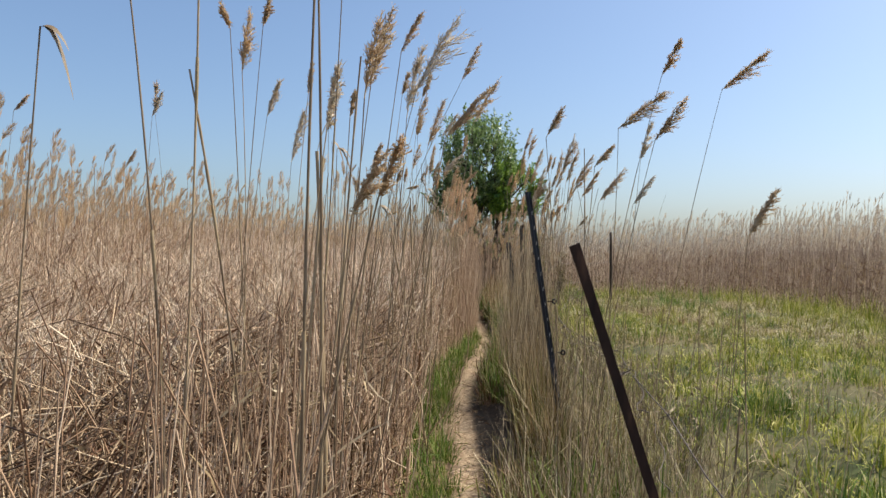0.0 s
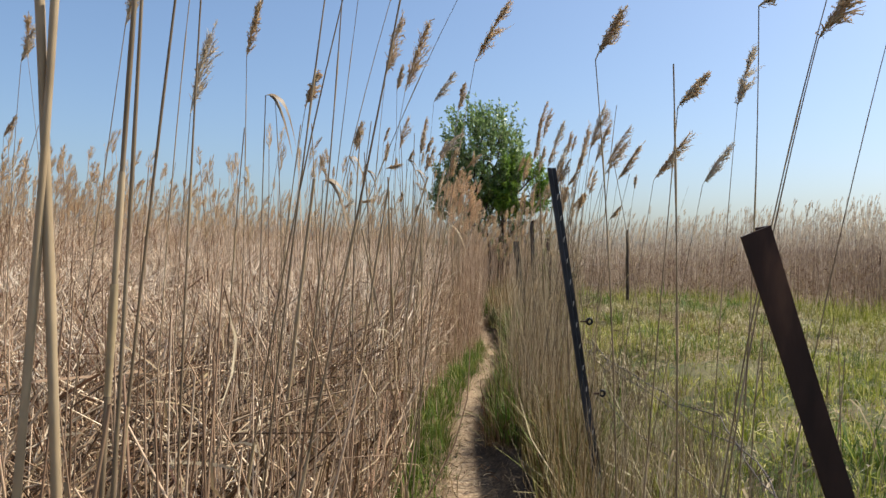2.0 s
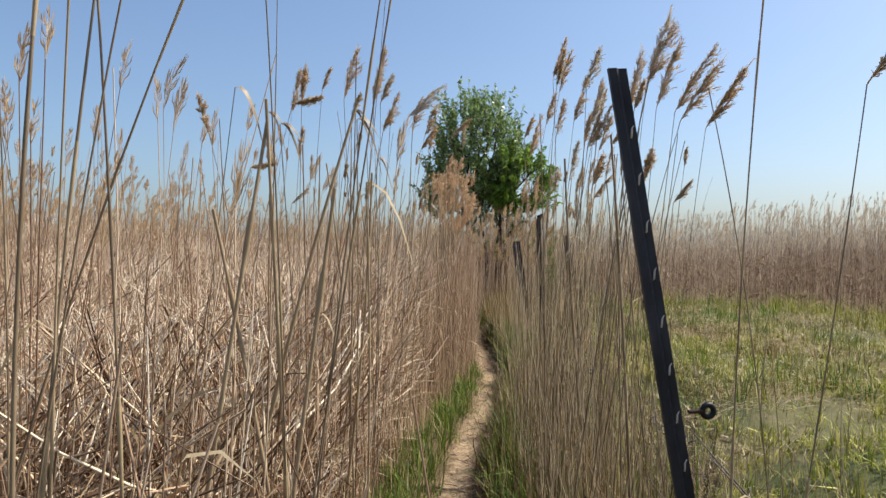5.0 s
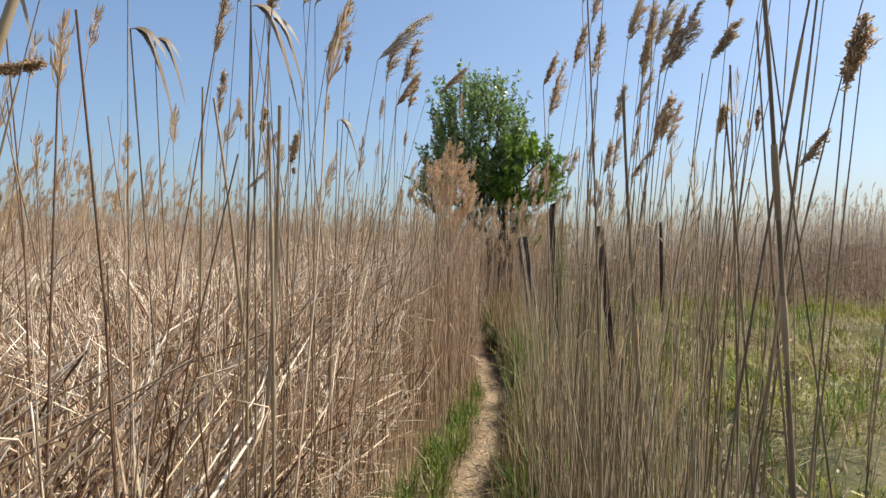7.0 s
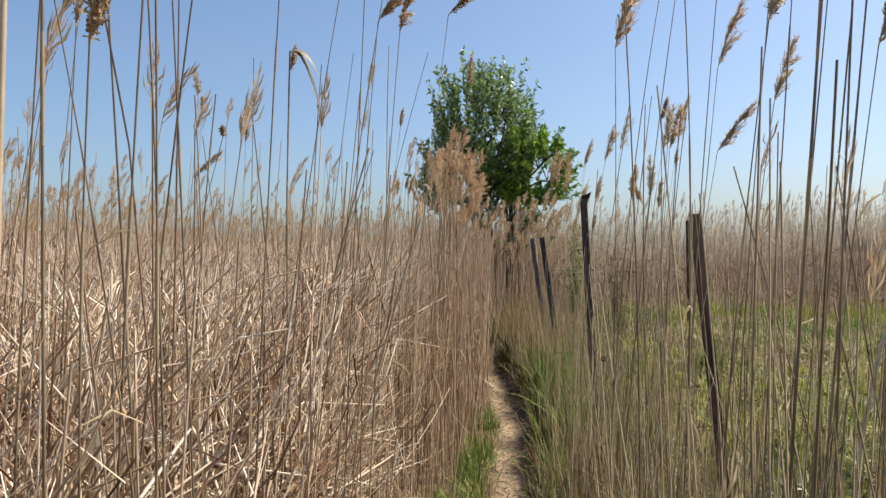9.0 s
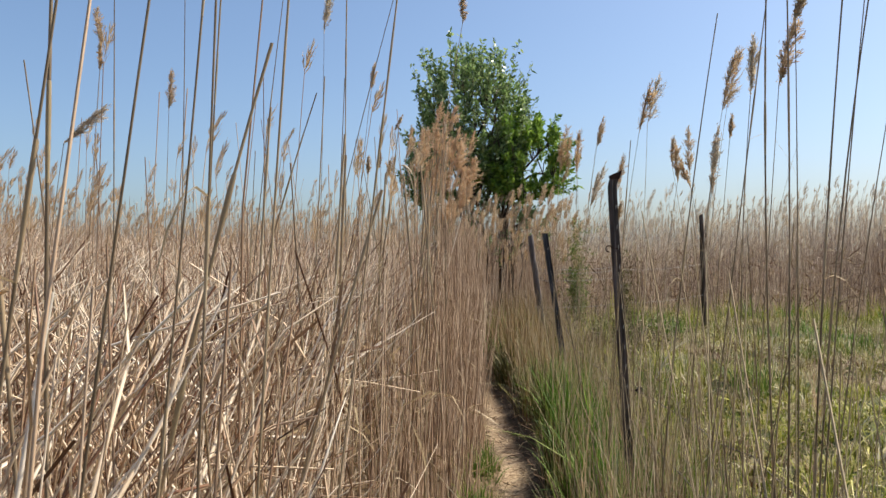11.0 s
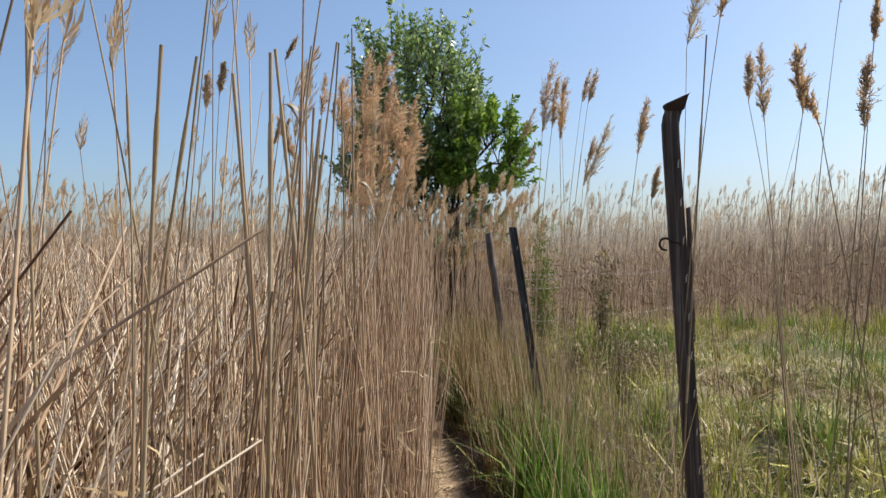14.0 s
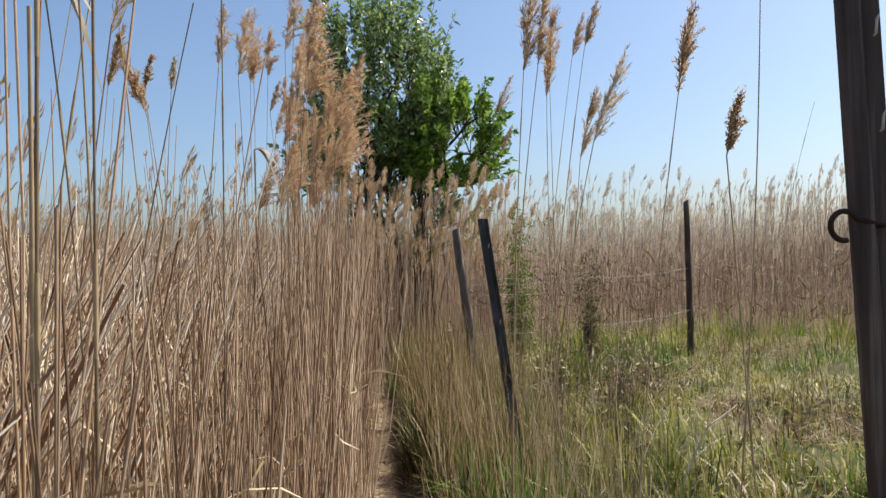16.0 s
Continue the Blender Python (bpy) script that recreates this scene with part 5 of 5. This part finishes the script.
# the torn, flared top and the iron hook of the fourth post
bm = bmesh.new()
ring0 = [bm.verts.new(v) for v in ((-0.096, -0.008, 1.982), (-0.047, -0.010, 1.988), (-0.046, 0.012, 1.988), (-0.095, 0.012, 1.982))]
ring1 = [bm.verts.new(v) for v in ((-0.104, -0.012, 1.998), (-0.036, -0.014, 2.026), (-0.035, 0.014, 2.026), (-0.103, 0.014, 1.998))]
ring2 = [bm.verts.new(v) for v in ((-0.101, -0.011, 2.004), (-0.030, -0.013, 2.034), (-0.029, 0.013, 2.034), (-0.100, 0.013, 2.004))]
for lo, hi in ((ring0, ring1), (ring1, ring2)):
    for j in range(4):
        bm.faces.new((lo[j], lo[(j + 1) % 4], hi[(j + 1) % 4], hi[j]))
bm.faces.new(ring2)
bm.faces.new(ring0[::-1])
bmesh.ops.recalc_face_normals(bm, faces=bm.faces)
flat_part("flared_top", bm, M_RUST, hooked, "bent and torn rusty top")
arc = np.array([[[0.012, 0, 0], [0.0, 0, 0.002], [-0.013, 0, 0.006]] + [[-0.038 + 0.017 * math.cos(a), 0, 0.0 + 0.017 * math.sin(a)] for a in np.linspace(0.5, 4.9, 14)]])
V, F = swept(arc[0], 0.0034, 8)
hk = mesh_object("hook", V, F, M_RUST, hooked)
hk.location = (-0.074, -0.005, 1.60)
# light slots of the hooked post, built as bright strips instead of holes
for i in range(12):
    z = 0.62 + 0.11 * i
    lug_and_slot(hooked, (-0.0445 * z + 0.010, -0.009, z), 1.0)


def wire(pts, r=0.002, barbs=0, label="thin rusty fence wire hanging between the posts", sag=0.05, material=None):
    P = []
    for a_, b_ in zip(pts, pts[1:]):
        for q in np.linspace(0, 1, 10)[:-1]:
            P.append(np.array(a_) * (1 - q) + np.array(b_) * q + np.array([0.02 * math.sin(q * 9 + a_[1]), 0, -sag * 4 * q * (1 - q) + 0.006 * math.sin(q * 23)]))
    P.append(np.array(pts[-1]))
    P = np.array(P)
    shapes = [swept(P, r, 5)]
    ob = tagged(mesh_object("fence_wire", *shapes[0], material or M_WIRE), label, "wire", "fence wires")
    for i in range(barbs):
        c_ = P[int((i + 0.5) / barbs * (len(P) - 1))]
        d = rng.normal(size=(2, 3)) * 0.012
        V, F = tubes(np.stack([c_ - d, c_ + d * 0, c_ + d], 1), np.full((2, 3), 0.0015), 3)
        mesh_object("barb", V, F, M_WIRE, ob)
    return ob


wire([(0.52, -1.0, 1.0), (0.62, 2.29, 1.10)], barbs=6, sag=0.1)
wire([(0.60, 2.29, 1.12), (0.95, 3.7, 0.98), (0.86, 5.34, 1.02)], barbs=8, sag=0.06)
wire([(0.66, 2.29, 0.98), (1.05, 3.8, 0.86), (0.90, 5.34, 0.96)], barbs=6, sag=0.05)
wire([(0.74, 2.29, 0.72), (1.1, 3.6, 0.62), (0.95, 5.34, 0.68)], barbs=6, sag=0.04)
wire([(0.88, 5.34, 1.0), (1.15, 6.8, 0.80), (1.10, 8.45, 0.95)], barbs=8, sag=0.06)
wire([(0.90, 5.34, 0.9), (1.25, 6.6, 0.66), (1.11, 8.45, 0.85)], barbs=8, sag=0.05)
wire([(0.97, 5.34, 0.62), (1.14, 8.45, 0.58)], barbs=6, sag=0.06)
wire([(1.13, 8.45, 0.9), (1.4, 9.9, 0.72), (1.28, 11.3, 0.8)], barbs=8, sag=0.05)
wire([(1.14, 8.45, 0.6), (1.30, 11.3, 0.55)], barbs=6, sag=0.05)
wire([(1.28, 11.3, 0.72), (1.45, 14.35, 0.8)], barbs=6, sag=0.1)
wire([(1.37, 14.3, 1.2), (1.56, 16.93, 1.2)], barbs=6, sag=0.05)
wire([(1.44, 14.33, 0.75), (1.62, 16.95, 0.75)], barbs=6, sag=0.05)
for z in (1.25, 1.2, 1.1, 0.74):
    wire([(1.56, 16.93, z), (2.79, 17.06, z + 0.02)] + ([(4.2, 17.86, z + 0.06)] if z in (1.2, 0.74) else []), 0.0024, 4, "pale fence wire across the end of the meadow", 0.03, M_ZINC)


# weeds climbing the short post
def weedy(name, label, category, foot, height, width, leaves, twigs, material):
    root = tagged(new(name), label, category)
    root.location = foot
    n = twigs
    a = rng.uniform(0, 2 * np.pi, n)
    w = np.abs(rng.normal(0, width, n))
    base = np.column_stack([np.cos(a) * w * 0.3, np.sin(a) * w * 0.3, np.zeros(n) - 0.02])
    tip = np.column_stack([np.cos(a) * w, np.sin(a) * w, height * rng.uniform(0.4, 1.0, n)])
    P = curve_points(base, tip, rng.normal(0, 0.04, (n, 3)), 5)
    tagged(mesh_object("twigwork", *tubes(P, 0.0019 * np.linspace(1, 0.4, 5)[None] * np.ones((n, 1)), 4), M_TWIG if material == M_STALK else M_STALK, root), kind="stuff")
    if leaves:
        m_ = n * leaves
        i = rng.integers(1, 5, (n, leaves))
        at_ = P[np.arange(n)[:, None], i].reshape(-1, 3) + rng.normal(0, 0.03, (m_, 3))
        d = rng.normal(size=(m_, 3)) * 0.03
        V, F = ribbons(np.stack([at_, at_ + d * 0.5, at_ + d], 1), rng.uniform(0.004, 0.010, m_)[:, None] * np.array([[0.3, 1, 0.1]]), rng.normal(size=(m_, 3)))
        tagged(mesh_object("foliage", V, F, material, root), kind="stuff")
    return root


weedy("climbing_weed", "green climbing weed round a short fence post", "weed", (2.79, 17.06, 0.25), 1.25, 0.10, 16, 60, M_OLIVE)
weedy("dry_weed", "dark dry weed with thin twigs in the meadow", "weed", (2.25, 14.9, 0.25), 0.7, 0.18, 2, 36, M_STALK)
weedy("dry_weed", "brown dry weed with thin twigs near the fence", "weed", (1.97, 14.0, 0.22), 0.8, 0.11, 2, 24, M_STALK)
weedy("dry_weed", "dark thicket of dry weed below the wires", "weed", (2.3, 16.6, 0.22), 0.7, 0.35, 6, 80, M_STALK)
weedy("dry_weed", "brown dry weed beside the fence wires", "weed", (1.5, 4.4, 0.15), 0.6, 0.22, 5, 40, M_STALK)
weedy("dry_weed", "twiggy grey weed in the fence wires", "weed", (1.55, 7.3, 0.15), 0.75, 0.3, 5, 60, M_STALK)
weedy("dry_weed", "dark tangled dry weed before the short post", "weed", (2.6, 15.7, 0.27), 0.5, 0.3, 8, 60, M_STALK)
weedy("dry_weed", "low brown tangled weed in the rough meadow", "weed", (3.0, 16.3, 0.27), 0.42, 0.3, 8, 50, M_STALK)
weedy("dry_weed", "thin branching dry weed beside the leaning post", "weed", (1.95, 15.2, 0.24), 0.62, 0.16, 4, 36, M_STALK)
weedy("dry_weed", "low dark twiggy weed near the hooked post", "weed", (1.75, 12.6, 0.2), 0.5, 0.2, 4, 36, M_STALK)
weedy("young_bush", "small green bush beside the tree", "bush", (2.42, 18.5, 0.25), 1.75, 0.16, 60, 60, M_GRASS)


def fallen_branch():
    root = tagged(new("dead_branch"), "pale bare forked branch lying in the meadow grass", "branch")
    root.location = (2.31, 14.0, 0.25)
    limbs_ = [((-0.05, 0, -0.05), (0.15, 0.05, 0.29), 0.009), ((0.145, 0.05, 0.28), (0.33, 0.1, 0.37), 0.006), ((0.13, 0.045, 0.26), (0.15, 0.02, 0.50), 0.0045), ((0.08, 0.03, 0.17), (0.06, 0.05, 0.36), 0.0045), ((0.06, 0.02, 0.13), (0.26, 0.1, 0.2), 0.004)]
    for a_, b_, r in limbs_:
        P = curve_points(np.array([a_]), np.array([b_]), rng.normal(0, 0.015, (1, 3)), 6)
        mesh_object("twig", *tubes(P, r * np.linspace(1, 0.5, 6)[None], 5), M_PALE, root)


fallen_branch()


def dead_brush():
    """Dark bare twigs fallen over one another in the grass."""
    root = tagged(new("dead_brush"), "dark bare fallen twigs lying across the meadow grass", "branch")
    root.location = (2.85, 13.3, 0.27)
    for i in range(6):
        a_ = np.array([[rng.normal(0, 0.3), rng.normal(0, 0.3), -0.02]])
        b_ = a_ + np.array([[rng.normal(0, 0.28), rng.normal(0, 0.2), rng.uniform(0.08, 0.4)]])
        P = curve_points(a_, b_, rng.normal(0, 0.07, (1, 3)), 8)
        twig = mesh_object("twig", *tubes(P, rng.uniform(0.0025, 0.0045) * np.linspace(1, 0.4, 8)[None], 4), M_TWIG, root)
        for j in (2, 4, 5, 6):
            side = P[:, j] + rng.normal(0, 0.09, (1, 3)) + np.array([[0, 0, 0.06]])
            Q = curve_points(P[:, j], side, rng.normal(0, 0.02, (1, 3)), 5)
            mesh_object("side_twig", *tubes(Q, 0.0016 * np.linspace(1, 0.4, 5)[None], 3), M_TWIG, twig)


dead_brush()


def pale_bent_reed():
    root = tagged(new("broken_reed"), "pale broken reed with a hooked top beside the fence", "reed")
    root.location = (1.05, 7.5, 0.0)
    z = [-0.02, 0.5, 0.9, 1.12, 1.3, 1.41, 1.45, 1.43, 1.34]
    x = [0.0, 0.0, -0.005, 0.02, 0.06, 0.105, 0.13, 0.16, 0.20]
    P = np.array([[(a_, 0, b_) for a_, b_ in zip(x, z)]])
    mesh_object("stem", *tubes(P, np.array([[0.004, 0.004, 0.0045, 0.0045, 0.004, 0.004, 0.004, 0.003, 0.001]]), 6), M_PALE, root)


pale_bent_reed()


# ---- the tree ----
LOBES = [((-0.27, 0.0, 3.85), (1.18, 1.0, 1.4)), ((0.76, -0.35, 3.2), (0.74, 0.65, 0.80)), ((-0.95, -0.15, 3.0), (0.6, 0.5, 0.65)), ((0.1, -0.2, 1.9), (1.1, 0.6, 0.7))]


def crown_points(count, lobe, r):
    """Places for leafy shoots: in a blunt lobe, more of them outside than within, with holes."""
    (cx, cy, cz), (sx, sy, sz) = LOBES[lobe]
    pts = []
    while len(pts) < count:
        v = Vector((r.uniform(-1, 1), r.uniform(-1, 1), r.uniform(-1, 1)))
        f = abs(v.x) ** 2.6 + abs(v.y) ** 2.6 + abs(v.z) ** 2.6
        if f > 1 or f < r.uniform(0.0, 0.5):
            continue
        q = Vector((cx + v.x * sx * (1 - 0.12 * v.z), cy + v.y * sy, cz + v.z * sz))
        if math.sin(q.x * 4.1 + 1.0) * math.sin(q.z * 3.7 + 0.6 * q.y) > 0.62 and r.random() < 0.85:
            continue
        pts.append((q, v))
    return pts


def tree():
    root = tagged(new("tree"), "bushy green tree with upright leafy shoots and several thin trunks", "tree")
    root.location = (1.22, 21.8, 0)
    r = random.Random(3)
    joints = []
    for i in range(8):
        a = i * 2.4
        foot = Vector((0.42 * math.cos(a) - 0.1, 0.3 * math.sin(a), -0.1))
        fork = Vector((0.55 * math.cos(a) - 0.1 + r.uniform(-0.2, 0.2), 0.45 * math.sin(a), r.uniform(1.7, 2.6)))
        bow = Vector((r.uniform(-0.18, 0.18), r.uniform(-0.18, 0.18), 0))
        spine = [foot.lerp(fork, s) + bow * math.sin(math.pi * s) for s in np.linspace(0, 1, 9)]
        mesh_object("trunk", *swept(spine, np.linspace(r.uniform(0.05, 0.075), 0.03, 9), 8), M_BARK, root)
        for j in range(3):
            (q, v) = crown_points(1, 1 if i in (0, 5) and j else 2 if i == 1 and j else 0, r)[0]
            limb = [fork.lerp(q, s) + Vector((0, 0, 0.22)) * math.sin(math.pi * s) + Vector((r.uniform(-0.03, 0.03), r.uniform(-0.03, 0.03), 0)) for s in np.linspace(0, 1, 7)]
            mesh_object("limb", *swept(limb, np.linspace(0.03, 0.012, 7), 6), M_BARK, root)
            joints += [tuple(c_) for c_ in limb[1:]]
        joints += [tuple(c_) for c_ in spine[5:]]
    for i in range(16):
        a = r.uniform(0, 2 * math.pi)
        foot = Vector((r.uniform(0.4, 0.95) * math.cos(a), 0.5 * math.sin(a) - 0.2, -0.05))
        tip = foot + Vector((r.uniform(-0.25, 0.25), r.uniform(-0.2, 0.2), r.uniform(1.5, 2.7)))
        bow = Vector((r.uniform(-0.1, 0.1), 0, 0))
        mesh_object("sucker", *swept([foot.lerp(tip, s) + bow * math.sin(math.pi * s) for s in np.linspace(0, 1, 7)], np.linspace(0.022, 0.009, 7), 6), M_BARK, root)
    joints = np.array(joints)

    def fill(name, count, lobe, material, up, leaves, reach):
        pts = crown_points(count, lobe, r)
        B = np.array([q for q, v in pts])
        D = np.array([(v.x * 0.7 + r.uniform(-0.35, 0.35), v.y * 0.6 + r.uniform(-0.35, 0.35), up + 0.5 * v.z + r.uniform(-0.1, 0.5)) for q, v in pts])
        D /= np.linalg.norm(D, axis=1, keepdims=True)
        T = B + D * rng.uniform(0.3, 1.0, (count, 1)) * reach
        near = joints[np.argmin(((B[:, None] - np.array([0, 0, 0.25]) - joints[None]) ** 2).sum(-1), axis=1)]
        tw = np.stack([near, near * 0.5 + B * 0.5 + rng.normal(0, 0.05, B.shape), B, T], 1)
        tagged(mesh_object("twigwork", *tubes(tw, np.array([[0.011, 0.009, 0.006, 0.002]]) * np.ones((count, 1)), 4), M_BARK, root), kind="stuff")
        n = count * leaves
        s = rng.uniform(-0.2, 1.03, (count, leaves, 1))
        at_ = (B[:, None] * (1 - s) + T[:, None] * s + rng.normal(0, 0.02, (count, leaves, 3))).reshape(-1, 3)
        d = rng.normal(0, 0.75, (n, 3)) + np.repeat(D, leaves, axis=0) * 0.9
        d /= np.linalg.norm(d, axis=1, keepdims=True)
        L = rng.uniform(0.065, 0.13, n)[:, None]
        Pl = np.stack([at_, at_ + d * L * 0.45, at_ + d * L - np.array([0, 0, 0.015])], 1)
        V, F = ribbons(Pl, rng.uniform(0.017, 0.028, n)[:, None] * np.array([[0.2, 1.0, 0.1]]), np.cross(d, rng.normal(size=(n, 3))))
        tagged(mesh_object(name, V, F, material, root), kind="stuff")

    fill("crown", 320, 0, M_LEAF, 1.9, 48, 0.95)
    fill("lower_crown", 150, 1, M_LEAF_LIGHT, 0.55, 56, 0.55)
    fill("side_crown", 70, 2, M_LEAF, 0.8, 44, 0.55)
    fill("low_foliage", 60, 3, M_LEAF, 0.7, 30, 0.5)


tree()
